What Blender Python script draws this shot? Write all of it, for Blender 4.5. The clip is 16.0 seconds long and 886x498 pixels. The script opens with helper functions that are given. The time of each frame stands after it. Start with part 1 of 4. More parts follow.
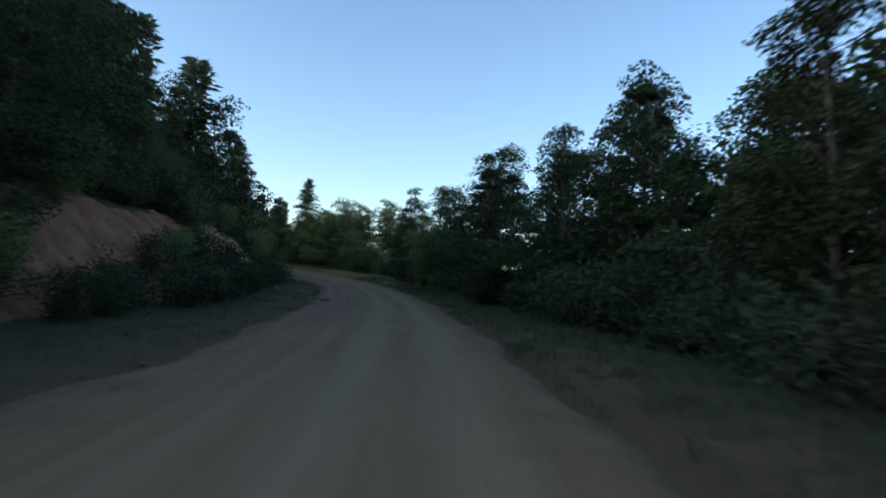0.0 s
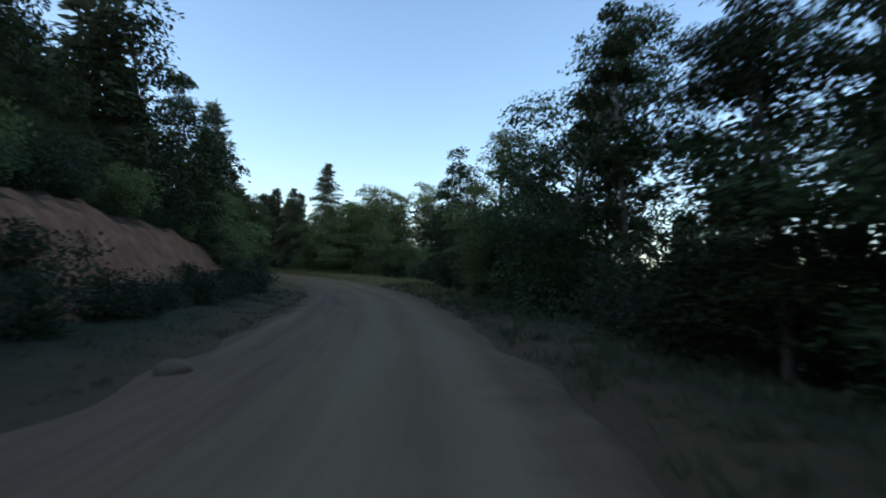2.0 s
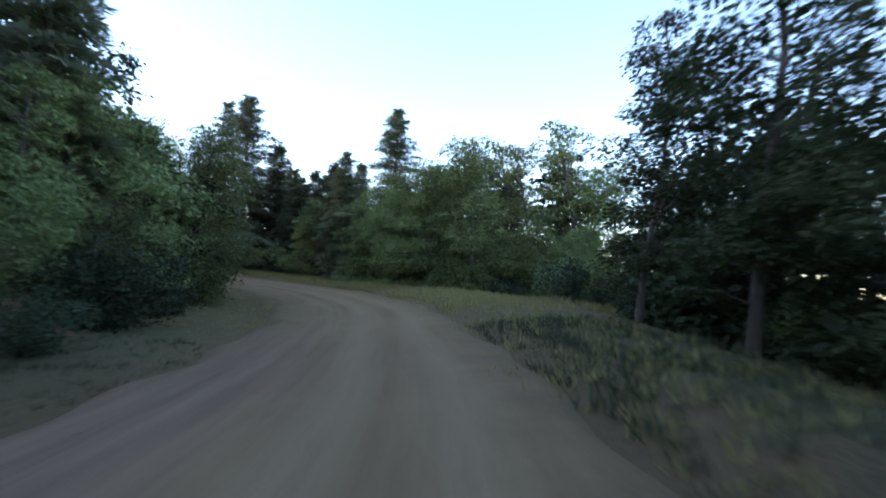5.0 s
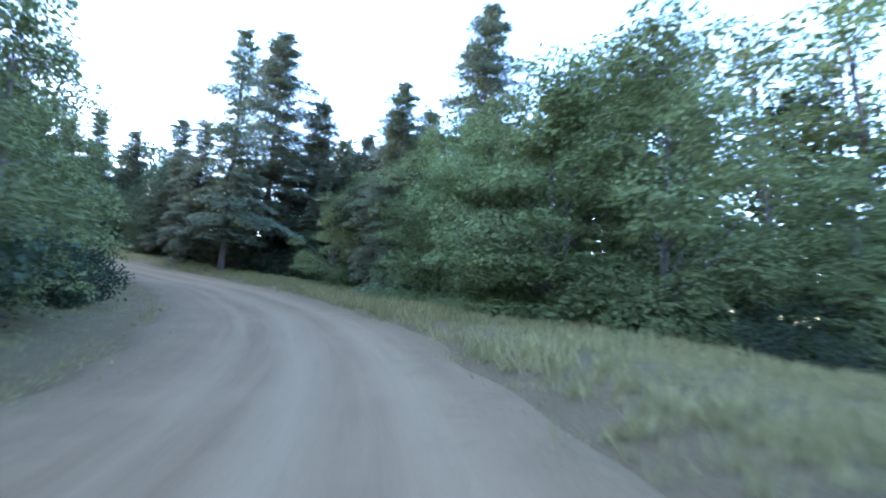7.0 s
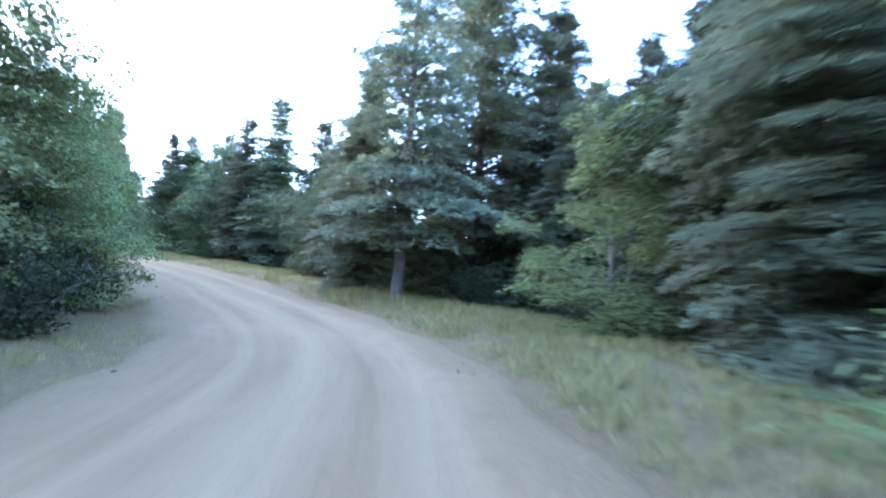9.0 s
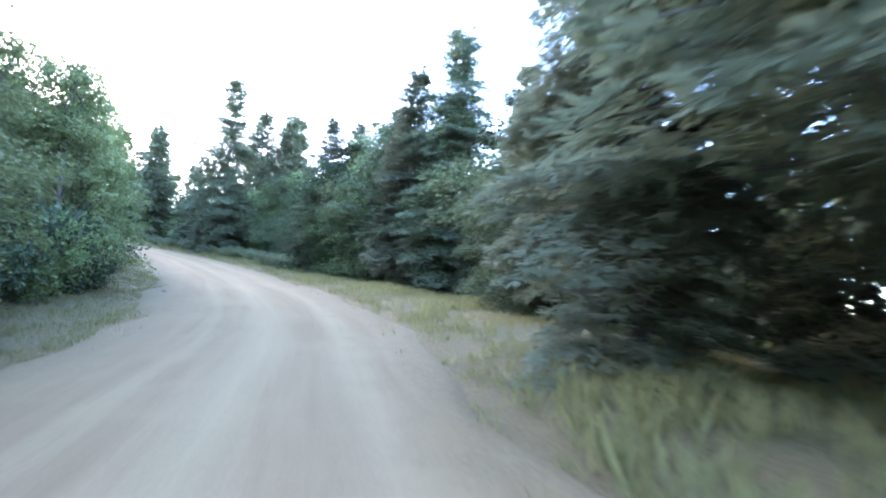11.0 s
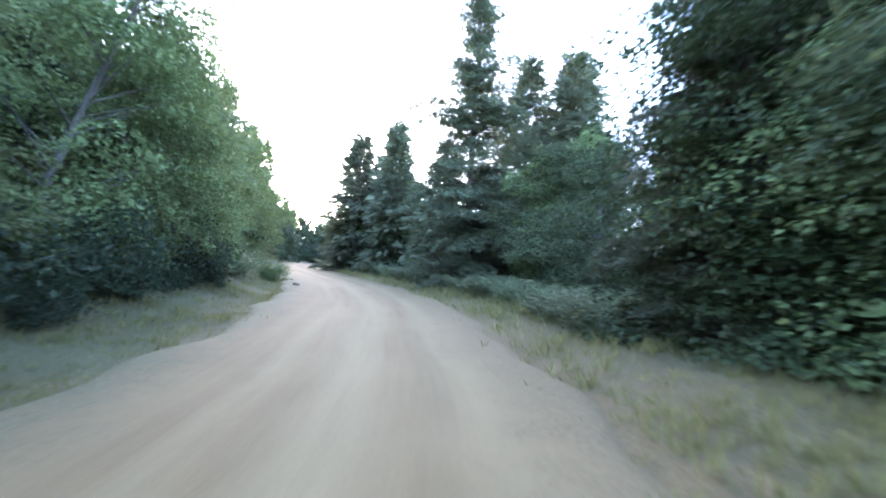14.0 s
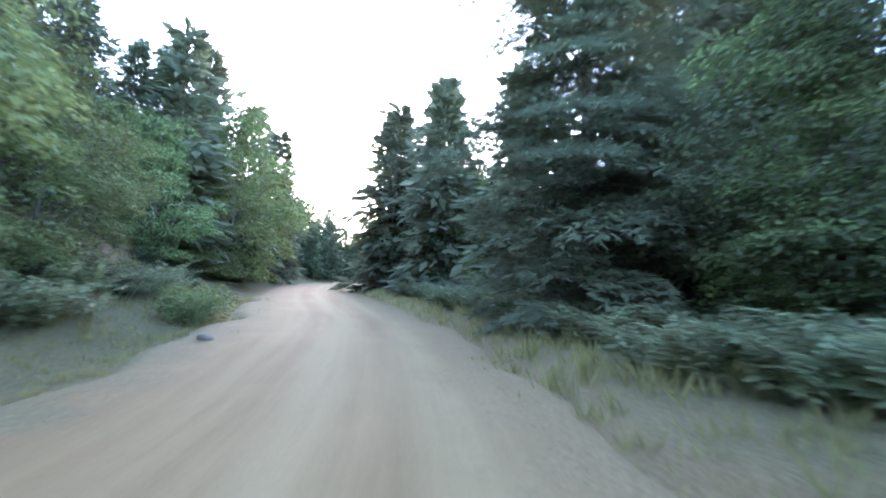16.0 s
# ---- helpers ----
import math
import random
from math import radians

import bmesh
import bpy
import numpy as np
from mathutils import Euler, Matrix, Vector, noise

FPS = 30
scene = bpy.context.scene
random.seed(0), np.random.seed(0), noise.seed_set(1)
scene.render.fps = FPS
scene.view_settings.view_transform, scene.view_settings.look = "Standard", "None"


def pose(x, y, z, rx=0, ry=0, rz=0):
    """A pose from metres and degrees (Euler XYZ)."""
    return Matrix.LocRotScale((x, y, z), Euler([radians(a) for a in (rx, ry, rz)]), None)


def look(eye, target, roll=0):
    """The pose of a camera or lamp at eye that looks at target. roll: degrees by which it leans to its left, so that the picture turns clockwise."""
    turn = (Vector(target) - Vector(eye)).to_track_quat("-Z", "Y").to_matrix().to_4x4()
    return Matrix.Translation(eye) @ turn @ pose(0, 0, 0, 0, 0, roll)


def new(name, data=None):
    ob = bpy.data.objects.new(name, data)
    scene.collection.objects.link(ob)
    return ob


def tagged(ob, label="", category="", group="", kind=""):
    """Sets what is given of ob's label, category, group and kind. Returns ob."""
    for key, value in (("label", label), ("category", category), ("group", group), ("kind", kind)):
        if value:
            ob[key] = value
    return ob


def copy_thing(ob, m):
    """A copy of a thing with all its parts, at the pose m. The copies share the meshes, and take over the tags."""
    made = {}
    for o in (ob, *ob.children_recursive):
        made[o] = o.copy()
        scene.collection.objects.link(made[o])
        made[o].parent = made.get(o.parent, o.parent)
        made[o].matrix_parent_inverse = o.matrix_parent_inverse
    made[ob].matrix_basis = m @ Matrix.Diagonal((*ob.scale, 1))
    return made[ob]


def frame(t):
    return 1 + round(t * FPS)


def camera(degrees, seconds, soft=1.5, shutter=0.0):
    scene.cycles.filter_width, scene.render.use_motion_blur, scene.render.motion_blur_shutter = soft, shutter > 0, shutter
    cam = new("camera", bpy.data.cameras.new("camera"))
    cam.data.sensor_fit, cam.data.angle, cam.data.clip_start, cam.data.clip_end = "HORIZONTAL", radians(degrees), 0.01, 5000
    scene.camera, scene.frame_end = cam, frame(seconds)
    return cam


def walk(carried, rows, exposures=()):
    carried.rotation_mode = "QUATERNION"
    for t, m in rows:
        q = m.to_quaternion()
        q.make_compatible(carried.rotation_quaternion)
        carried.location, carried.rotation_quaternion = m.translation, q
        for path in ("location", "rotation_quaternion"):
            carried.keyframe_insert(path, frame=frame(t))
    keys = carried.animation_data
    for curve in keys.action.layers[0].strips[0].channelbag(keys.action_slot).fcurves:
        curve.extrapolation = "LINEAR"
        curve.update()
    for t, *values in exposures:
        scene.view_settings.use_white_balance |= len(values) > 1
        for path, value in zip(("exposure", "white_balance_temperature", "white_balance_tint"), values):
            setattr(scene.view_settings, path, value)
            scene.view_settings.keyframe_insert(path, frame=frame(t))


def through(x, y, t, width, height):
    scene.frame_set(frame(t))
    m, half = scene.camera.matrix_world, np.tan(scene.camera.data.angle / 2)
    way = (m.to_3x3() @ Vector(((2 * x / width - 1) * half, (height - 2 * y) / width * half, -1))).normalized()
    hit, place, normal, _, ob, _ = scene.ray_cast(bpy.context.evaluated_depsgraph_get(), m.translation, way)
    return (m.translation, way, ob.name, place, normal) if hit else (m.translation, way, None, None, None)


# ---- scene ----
cam = camera(74.0, 16.0, soft=1.8, shutter=0.45)
PATH = [
    (0.0, 0.000, 0.000, 1.500, 93.52, -4.87, -0.00),
    (0.5, -0.136, 5.292, 1.590, 93.08, -4.51, 1.43),
    (1.0, -0.327, 10.586, 1.652, 93.05, -3.72, 2.79),
    (1.5, -0.601, 15.876, 1.701, 93.20, -2.75, 3.75),
    (2.0, -1.140, 21.143, 1.722, 93.40, -2.33, 4.75),
    (2.5, -1.493, 26.521, 1.735, 93.43, -1.53, 6.17),
    (3.0, -2.195, 31.927, 1.853, 93.33, -1.18, 8.58),
    (3.5, -3.131, 37.336, 1.981, 93.64, -0.94, 10.85),
    (4.0, -4.209, 42.703, 2.118, 93.67, -0.66, 12.80),
    (4.5, -5.400, 48.090, 2.239, 93.73, -1.07, 14.35),
    (5.0, -6.808, 53.473, 2.340, 93.89, -2.04, 15.44),
    (5.5, -8.423, 58.789, 2.437, 94.08, -3.19, 16.52),
    (6.0, -10.235, 63.973, 2.546, 94.24, -4.16, 18.03),
    (6.5, -12.234, 68.963, 2.686, 94.30, -4.57, 20.43),
    (7.0, -14.322, 73.835, 2.845, 94.77, -4.45, 23.42),
    (7.5, -16.785, 78.524, 3.003, 95.05, -4.46, 27.74),
    (8.0, -19.698, 82.917, 3.179, 95.37, -4.31, 33.15),
    (8.5, -23.050, 86.957, 3.376, 95.61, -3.98, 39.73),
    (9.0, -26.797, 90.604, 3.545, 95.16, -3.66, 46.63),
    (9.5, -30.814, 93.899, 3.747, 95.44, -3.10, 53.25),
    (10.0, -34.657, 96.737, 3.936, 95.62, -3.00, 58.93),
    (10.5, -38.395, 98.667, 4.131, 95.93, -3.46, 63.11),
    (11.0, -42.194, 99.961, 4.354, 96.28, -4.16, 66.56),
    (11.5, -46.217, 100.891, 4.629, 96.60, -4.76, 70.08),
    (12.0, -50.630, 101.730, 4.980, 96.80, -4.91, 74.44),
    (12.5, -55.292, 102.613, 5.376, 96.92, -4.73, 79.48),
    (13.0, -59.959, 103.051, 5.792, 97.02, -4.20, 85.33),
    (13.5, -64.563, 103.067, 6.209, 96.93, -4.16, 90.04),
    (14.0, -69.082, 102.988, 6.538, 97.07, -4.01, 93.28),
    (14.5, -73.464, 102.768, 6.919, 97.65, -3.66, 95.14),
    (15.0, -77.692, 102.353, 7.323, 98.15, -2.74, 96.36),
    (15.5, -81.782, 101.691, 7.736, 98.33, -2.50, 97.36),
    (16.0, -85.840, 101.050, 8.146, 98.16, -2.38, 99.51),
]
EXPOSURES = [(0.0, 1.02, 5900, 10), (1.5, 1.08, 5950, 10), (2.5, 1.28, 6250, 14), (4.2, 2.08, 6500, 17), (6.3, 2.9, 5230, 22), (6.6, 3.2, 5230, 22), (7.0, 3.8, 5230, 23), (7.4, 4.1, 5230, 23), (8.5, 4.5, 5250, 24), (9.5, 4.8, 5290, 24), (12.0, 4.6, 5560, 22), (13.2, 4.4, 5580, 22), (16.0, 4.35, 5610, 22)]
walk(cam, [(t, pose(*p)) for t, *p in PATH], EXPOSURES)

# ---- daylight: a low evening sun behind the trees and an open sky ----
SUN_AZ, SUN_EL = -107.0, 13.0          # clockwise from +y, degrees
world = bpy.data.worlds.new("evening_sky")
scene.world = world
world.use_nodes = True
wn = world.node_tree
sky = wn.nodes.new("ShaderNodeTexSky")
sky.sky_type = "NISHITA"
sky.sun_disc = False
sky.sun_elevation = radians(SUN_EL)
sky.sun_rotation = radians(SUN_AZ)
sky.air_density, sky.dust_density, sky.ozone_density = 1.0, 0.6, 1.5
wn.links.new(sky.outputs["Color"], wn.nodes["Background"].inputs["Color"])
wn.nodes["Background"].inputs["Strength"].default_value = 0.15
sun = new("sun", bpy.data.lights.new("sun", "SUN"))
sun.data.energy, sun.data.angle, sun.data.color = 0.5, radians(12), (1.0, 0.86, 0.70)
sd = Vector((math.sin(radians(SUN_AZ)) * math.cos(radians(SUN_EL)), math.cos(radians(SUN_AZ)) * math.cos(radians(SUN_EL)), math.sin(radians(SUN_EL))))
sun.matrix_world = look(sd * 100, (0, 0, 0))


# ---- materials ----
def nodes_of(name):
    m = bpy.data.materials.new(name)
    m.use_nodes = True
    nt = m.node_tree
    return m, nt, nt.nodes["Principled BSDF"]


def put(nt, kind, **values):
    n = nt.nodes.new(kind)
    for k, v in values.items():
        if k in n.inputs:
            n.inputs[k].default_value = v
    return n


def noise_of(nt, scale, detail=4.0, rough=0.6, coord=None):
    n = put(nt, "ShaderNodeTexNoise", Scale=scale, Detail=detail, Roughness=rough)
    if coord is not None:
        nt.links.new(coord, n.inputs["Vector"])
    return n.outputs["Fac"]


def ramp_of(nt, fac, stops):
    n = nt.nodes.new("ShaderNodeValToRGB")
    e = n.color_ramp.elements
    e[0].position, e[0].color = stops[0][0], (*stops[0][1], 1)
    e[1].position, e[1].color = stops[-1][0], (*stops[-1][1], 1)
    for pos, col in stops[1:-1]:
        k = e.new(pos)
        k.color = (*col, 1)
    nt.links.new(fac, n.inputs["Fac"])
    return n.outputs["Color"]


def mix_of(nt, fac, a, b, mode="MIX"):
    n = nt.nodes.new("ShaderNodeMix")
    n.data_type, n.blend_type = "RGBA", mode
    for sock, v in ((n.inputs[0], fac), (n.inputs[6], a), (n.inputs[7], b)):
        if isinstance(v, bpy.types.NodeSocket):
            nt.links.new(v, sock)
        elif isinstance(v, (int, float)):
            sock.default_value = v
        else:
            sock.default_value = (*v, 1)
    return n.outputs[2]


def math_of(nt, op, a, b=0.0, c=0.0):
    n = nt.nodes.new("ShaderNodeMath")
    n.operation = op
    for i, v in enumerate((a, b, c)):
        if isinstance(v, bpy.types.NodeSocket):
            nt.links.new(v, n.inputs[i])
        else:
            n.inputs[i].default_value = v
    return n.outputs[0]


def step_of(nt, v, lo, hi):
    n = nt.nodes.new("ShaderNodeMapRange")
    n.interpolation_type = "SMOOTHSTEP"
    nt.links.new(v, n.inputs["Value"])
    n.inputs["From Min"].default_value, n.inputs["From Max"].default_value = lo, hi
    return n.outputs["Result"]


def bump_of(nt, bsdf, height, strength, distance):
    b = put(nt, "ShaderNodeBump", Strength=strength, Distance=distance)
    nt.links.new(height, b.inputs["Height"])
    nt.links.new(b.outputs["Normal"], bsdf.inputs["Normal"])


def leaf_material(name, dark, light, through=0.25, rough=0.55):
    """Foliage: each leaf its own shade, each plant its own tint, some light shining through."""
    m, nt, bsdf = nodes_of(name)
    geo, info = nt.nodes.new("ShaderNodeNewGeometry"), nt.nodes.new("ShaderNodeObjectInfo")
    per_leaf = ramp_of(nt, geo.outputs["Random Per Island"], [(0.0, tuple(0.7 * a + 0.3 * b for a, b in zip(dark, light))), (0.8, tuple((a + b) / 2 for a, b in zip(dark, light))), (1.0, tuple(0.25 * a + 0.75 * b for a, b in zip(dark, light)))])
    hue = nt.nodes.new("ShaderNodeHueSaturation")
    nt.links.new(per_leaf, hue.inputs["Color"])
    nt.links.new(math_of(nt, "MULTIPLY_ADD", info.outputs["Random"], 0.05, 0.475), hue.inputs["Hue"])
    nt.links.new(math_of(nt, "MULTIPLY_ADD", info.outputs["Random"], 0.5, 0.75), hue.inputs["Value"])
    patch = noise_of(nt, 0.9, 3.0)
    col = mix_of(nt, step_of(nt, patch, 0.35, 0.7), hue.outputs["Color"], mix_of(nt, 1.0, hue.outputs["Color"], (0.62, 0.66, 0.6), "MULTIPLY"))
    nt.links.new(col, bsdf.inputs["Base Color"])
    bsdf.inputs["Roughness"].default_value = rough
    bsdf.inputs["Specular IOR Level"].default_value = 0.12
    tr = nt.nodes.new("ShaderNodeBsdfTranslucent")
    nt.links.new(col, tr.inputs["Color"])
    mx = put(nt, "ShaderNodeMixShader", Fac=through)
    nt.links.new(bsdf.outputs[0], mx.inputs[1])
    nt.links.new(tr.outputs[0], mx.inputs[2])
    nt.links.new(mx.outputs[0], nt.nodes["Material Output"].inputs["Surface"])
    return m


def bark_material(name, dark, light):
    m, nt, bsdf = nodes_of(name)
    co = nt.nodes.new("ShaderNodeTexCoord").outputs["Object"]
    mp = put(nt, "ShaderNodeMapping", Scale=(9, 9, 1.6))
    nt.links.new(co, mp.inputs["Vector"])
    n = noise_of(nt, 2.0, 6.0, 0.7, mp.outputs["Vector"])
    c = ramp_of(nt, n, [(0.3, dark), (0.62, light)])
    c = mix_of(nt, step_of(nt, noise_of(nt, 1.3, 3.0, 0.5, co), 0.5, 0.75), c, (0.16, 0.17, 0.13))
    nt.links.new(c, bsdf.inputs["Base Color"])
    bsdf.inputs["Roughness"].default_value = 0.95
    bump_of(nt, bsdf, n, 0.8, 0.03)
    return m


def verge_colour(nt, sep, co):
    """Soil beside the road, then a mat of grass, then forest litter, by metres from the road's middle; shared by road and ground. Also gives the noises."""
    mid, fine, big = noise_of(nt, 1.1, 6.0, 0.65, co), noise_of(nt, 17.0, 5.0, 0.7, co), noise_of(nt, 0.22, 3.0, 0.5, co)
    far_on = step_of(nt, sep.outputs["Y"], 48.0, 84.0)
    d = math_of(nt, "ABSOLUTE", math_of(nt, "ADD", sep.outputs["X"], 1.3))
    d = math_of(nt, "MULTIPLY_ADD", math_of(nt, "SUBTRACT", mid, 0.5), 3.5, d)
    d = math_of(nt, "MULTIPLY_ADD", far_on, 0.3, d)
    d = math_of(nt, "MULTIPLY_ADD", step_of(nt, sep.outputs["Y"], 118.0, 142.0), 0.35, d)
    bare = ramp_of(nt, fine, [(0.3, (0.108, 0.074, 0.034)), (0.7, (0.212, 0.148, 0.070))])
    bare = mix_of(nt, far_on, mix_of(nt, 1.0, bare, (0.72, 0.72, 0.84), "MULTIPLY"), bare)      # tree shade on the first stretch, put into the soil's colour
    dry = ramp_of(nt, fine, [(0.25, (0.072, 0.060, 0.029)), (0.5, (0.136, 0.111, 0.053)), (0.8, (0.230, 0.186, 0.096))])
    # greener mat of the first stretch, toned down as well for the shade there
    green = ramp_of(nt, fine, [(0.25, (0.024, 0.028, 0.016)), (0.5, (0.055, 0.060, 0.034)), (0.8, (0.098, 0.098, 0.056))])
    litter = ramp_of(nt, fine, [(0.3, (0.03, 0.022, 0.014)), (0.7, (0.10, 0.07, 0.042))])
    last = math_of(nt, "MULTIPLY", step_of(nt, sep.outputs["Y"], 122.0, 150.0), math_of(nt, "SUBTRACT", 1.0, step_of(nt, sep.outputs["X"], -4.0, -2.5)))
    dry = mix_of(nt, math_of(nt, "MULTIPLY", last, 0.6), dry, ramp_of(nt, fine, [(0.25, (0.046, 0.046, 0.022)), (0.8, (0.150, 0.140, 0.068))]))
    bare = mix_of(nt, last, bare, mix_of(nt, 1.0, bare, (0.74, 0.76, 0.74), "MULTIPLY"))
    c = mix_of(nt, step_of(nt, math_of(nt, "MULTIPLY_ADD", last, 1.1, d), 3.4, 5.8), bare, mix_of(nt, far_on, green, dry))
    c = mix_of(nt, math_of(nt, "MULTIPLY", step_of(nt, big, 0.52, 0.68), 0.55), c, bare)
    return mix_of(nt, step_of(nt, d, 8.3, 11.3), c, litter), d, mid, fine


def road_material():
    """Packed dirt: pale worn wheel tracks, darker loose soil between and beside them, going over into the verge. UV is metres across and along."""
    m, nt, bsdf = nodes_of("packed_dirt")
    uv = nt.nodes.new("ShaderNodeUVMap")
    sep = nt.nodes.new("ShaderNodeSeparateXYZ")
    nt.links.new(uv.outputs["UV"], sep.inputs[0])
    u = sep.outputs["X"]
    long_map = put(nt, "ShaderNodeMapping", Scale=(1.0, 0.05, 1.0))
    nt.links.new(uv.outputs["UV"], long_map.inputs["Vector"])
    streak = noise_of(nt, 3.2, 5.0, 0.65, long_map.outputs["Vector"])
    co = nt.nodes.new("ShaderNodeTexCoord").outputs["Object"]
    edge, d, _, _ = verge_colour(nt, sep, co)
    big, mid, fine = noise_of(nt, 0.28, 4.0, 0.6, co), noise_of(nt, 2.2, 5.0, 0.65, long_map.outputs["Vector"]), noise_of(nt, 38.0, 4.0, 0.7, co)
    wob = math_of(nt, "MULTIPLY_ADD", noise_of(nt, 0.12, 2.0, 0.5, co), 0.9, -0.45)
    uu = math_of(nt, "ADD", u, wob)
    left = math_of(nt, "ABSOLUTE", math_of(nt, "ADD", uu, 1.15))
    right = math_of(nt, "ABSOLUTE", math_of(nt, "SUBTRACT", uu, 0.40))
    off = math_of(nt, "MINIMUM", left, right)
    old = math_of(nt, "ABSOLUTE", math_of(nt, "ADD", uu, 2.35))
    off = math_of(nt, "MINIMUM", off, math_of(nt, "ADD", old, 0.34))
    track = math_of(nt, "SUBTRACT", 1.0, step_of(nt, math_of(nt, "MULTIPLY_ADD", math_of(nt, "SUBTRACT", streak, 0.5), 1.4, off), 0.0, 0.75))
    soil = ramp_of(nt, mid, [(0.25, (0.172, 0.119, 0.065)), (0.5, (0.210, 0.147, 0.083)), (0.78, (0.246, 0.176, 0.102))])
    worn = ramp_of(nt, streak, [(0.2, (0.215, 0.157, 0.091)), (0.5, (0.272, 0.205, 0.122)), (0.8, (0.340, 0.262, 0.160))])
    c = mix_of(nt, math_of(nt, "MULTIPLY", track, 0.75), soil, worn)
    c = mix_of(nt, math_of(nt, "MULTIPLY", step_of(nt, big, 0.45, 0.7), 0.4), c, (0.27, 0.194, 0.115))
    c = mix_of(nt, step_of(nt, sep.outputs["Y"], 40.0, 78.0), mix_of(nt, 1.0, c, (0.97, 0.97, 0.98), "MULTIPLY"), mix_of(nt, 1.0, c, (1.03, 0.98, 0.86), "MULTIPLY"))      # greyer dirt on the first stretch, browner after it
    c = mix_of(nt, step_of(nt, sep.outputs["Y"], 112.0, 136.0), c, mix_of(nt, 1.0, c, (0.86, 0.88, 0.80), "MULTIPLY"))      # olive loam on the last one
    c = mix_of(nt, 0.3, c, ramp_of(nt, fine, [(0.3, (0.12, 0.095, 0.07)), (0.75, (0.5, 0.43, 0.35))]), "OVERLAY")
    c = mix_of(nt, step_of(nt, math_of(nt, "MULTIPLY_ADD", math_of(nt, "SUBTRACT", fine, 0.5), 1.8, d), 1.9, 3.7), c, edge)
    clay = math_of(nt, "MULTIPLY", step_of(nt, math_of(nt, "MULTIPLY_ADD", mid, -1.2, math_of(nt, "MULTIPLY", u, -1.0)), 0.9, 2.4), math_of(nt, "SUBTRACT", step_of(nt, sep.outputs["Y"], 4.0, 30.0), step_of(nt, sep.outputs["Y"], 58.0, 80.0)))
    c = mix_of(nt, clay, c, ramp_of(nt, mid, [(0.3, (0.125, 0.082, 0.050)), (0.7, (0.215, 0.140, 0.086))]))      # red clay washed down from the cut
    nt.links.new(c, bsdf.inputs["Base Color"])
    bsdf.inputs["Roughness"].default_value = 0.95
    bsdf.inputs["Specular IOR Level"].default_value = 0.12
    h = math_of(nt, "ADD", math_of(nt, "MULTIPLY", fine, 0.4), mid)
    bump_of(nt, bsdf, h, 0.25, 0.03)
    return m


def ground_material():
    """Verge soil, grass mat, forest litter away from the road, red earth on the steep cut. UV is metres across and along."""
    m, nt, bsdf = nodes_of("verge_and_forest_floor")
    uv = nt.nodes.new("ShaderNodeUVMap")
    sep = nt.nodes.new("ShaderNodeSeparateXYZ")
    nt.links.new(uv.outputs["UV"], sep.inputs[0])
    co = nt.nodes.new("ShaderNodeTexCoord").outputs["Object"]
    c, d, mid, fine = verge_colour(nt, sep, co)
    geo = nt.nodes.new("ShaderNodeNewGeometry")
    nz = nt.nodes.new("ShaderNodeSeparateXYZ")
    nt.links.new(geo.outputs["True Normal"], nz.inputs[0])
    red = ramp_of(nt, mid, [(0.25, (0.15, 0.068, 0.038)), (0.55, (0.26, 0.135, 0.080)), (0.8, (0.34, 0.205, 0.132))])
    red = mix_of(nt, step_of(nt, sep.outputs["Y"], 66.0, 90.0), red, ramp_of(nt, mid, [(0.25, (0.15, 0.088, 0.056)), (0.8, (0.30, 0.190, 0.126))]))
    steep = math_of(nt, "SUBTRACT", 1.0, step_of(nt, math_of(nt, "MULTIPLY_ADD", math_of(nt, "SUBTRACT", mid, 0.5), 0.15, nz.outputs["Z"]), 0.76, 0.86))
    steep = math_of(nt, "MULTIPLY", steep, math_of(nt, "SUBTRACT", 1.0, step_of(nt, d, 15.0, 19.0)))
    c = mix_of(nt, steep, c, red)
    nt.links.new(c, bsdf.inputs["Base Color"])
    bsdf.inputs["Roughness"].default_value = 1.0
    bsdf.inputs["Specular IOR Level"].default_value = 0.1
    bump_of(nt, bsdf, math_of(nt, "ADD", mid, fine), 0.7, 0.08)
    return m


ROAD, GROUND = road_material(), ground_material()
FIR = leaf_material("fir_needles", (0.112, 0.124, 0.076), (0.238, 0.252, 0.156), 0.42, 0.85)
OAK = leaf_material("oak_leaves", (0.032, 0.048, 0.020), (0.084, 0.104, 0.042), 0.25)
HAZEL = leaf_material("pale_leaves", (0.115, 0.150, 0.056), (0.260, 0.300, 0.112), 0.3)
BEECH = leaf_material("beech_leaves", (0.115, 0.142, 0.052), (0.275, 0.305, 0.120), 0.34)
LIME = leaf_material("lime_leaves", (0.058, 0.078, 0.035), (0.138, 0.162, 0.074), 0.3)
SHRUB = leaf_material("shrub_leaves", (0.032, 0.046, 0.025), (0.080, 0.102, 0.052), 0.22)
FERN = leaf_material("fern_fronds", (0.155, 0.172, 0.088), (0.300, 0.318, 0.172), 0.4)
STONE = bark_material("field_stone", (0.085, 0.062, 0.040), (0.21, 0.155, 0.10))
GRASS = leaf_material("dry_grass_blades", (0.140, 0.112, 0.046), (0.450, 0.345, 0.165), 0.35)
# greener than the dry blades; the first trees' shade also darkens this colour
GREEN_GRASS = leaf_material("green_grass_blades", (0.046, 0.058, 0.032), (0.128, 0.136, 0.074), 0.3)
DEAD_WOOD = bark_material("dead_wood", (0.20, 0.18, 0.15), (0.42, 0.39, 0.34))
BARK_FIR = bark_material("fir_bark", (0.042, 0.034, 0.028), (0.125, 0.102, 0.082))
BARK_OAK = bark_material("oak_bark", (0.045, 0.038, 0.030), (0.13, 0.11, 0.088))

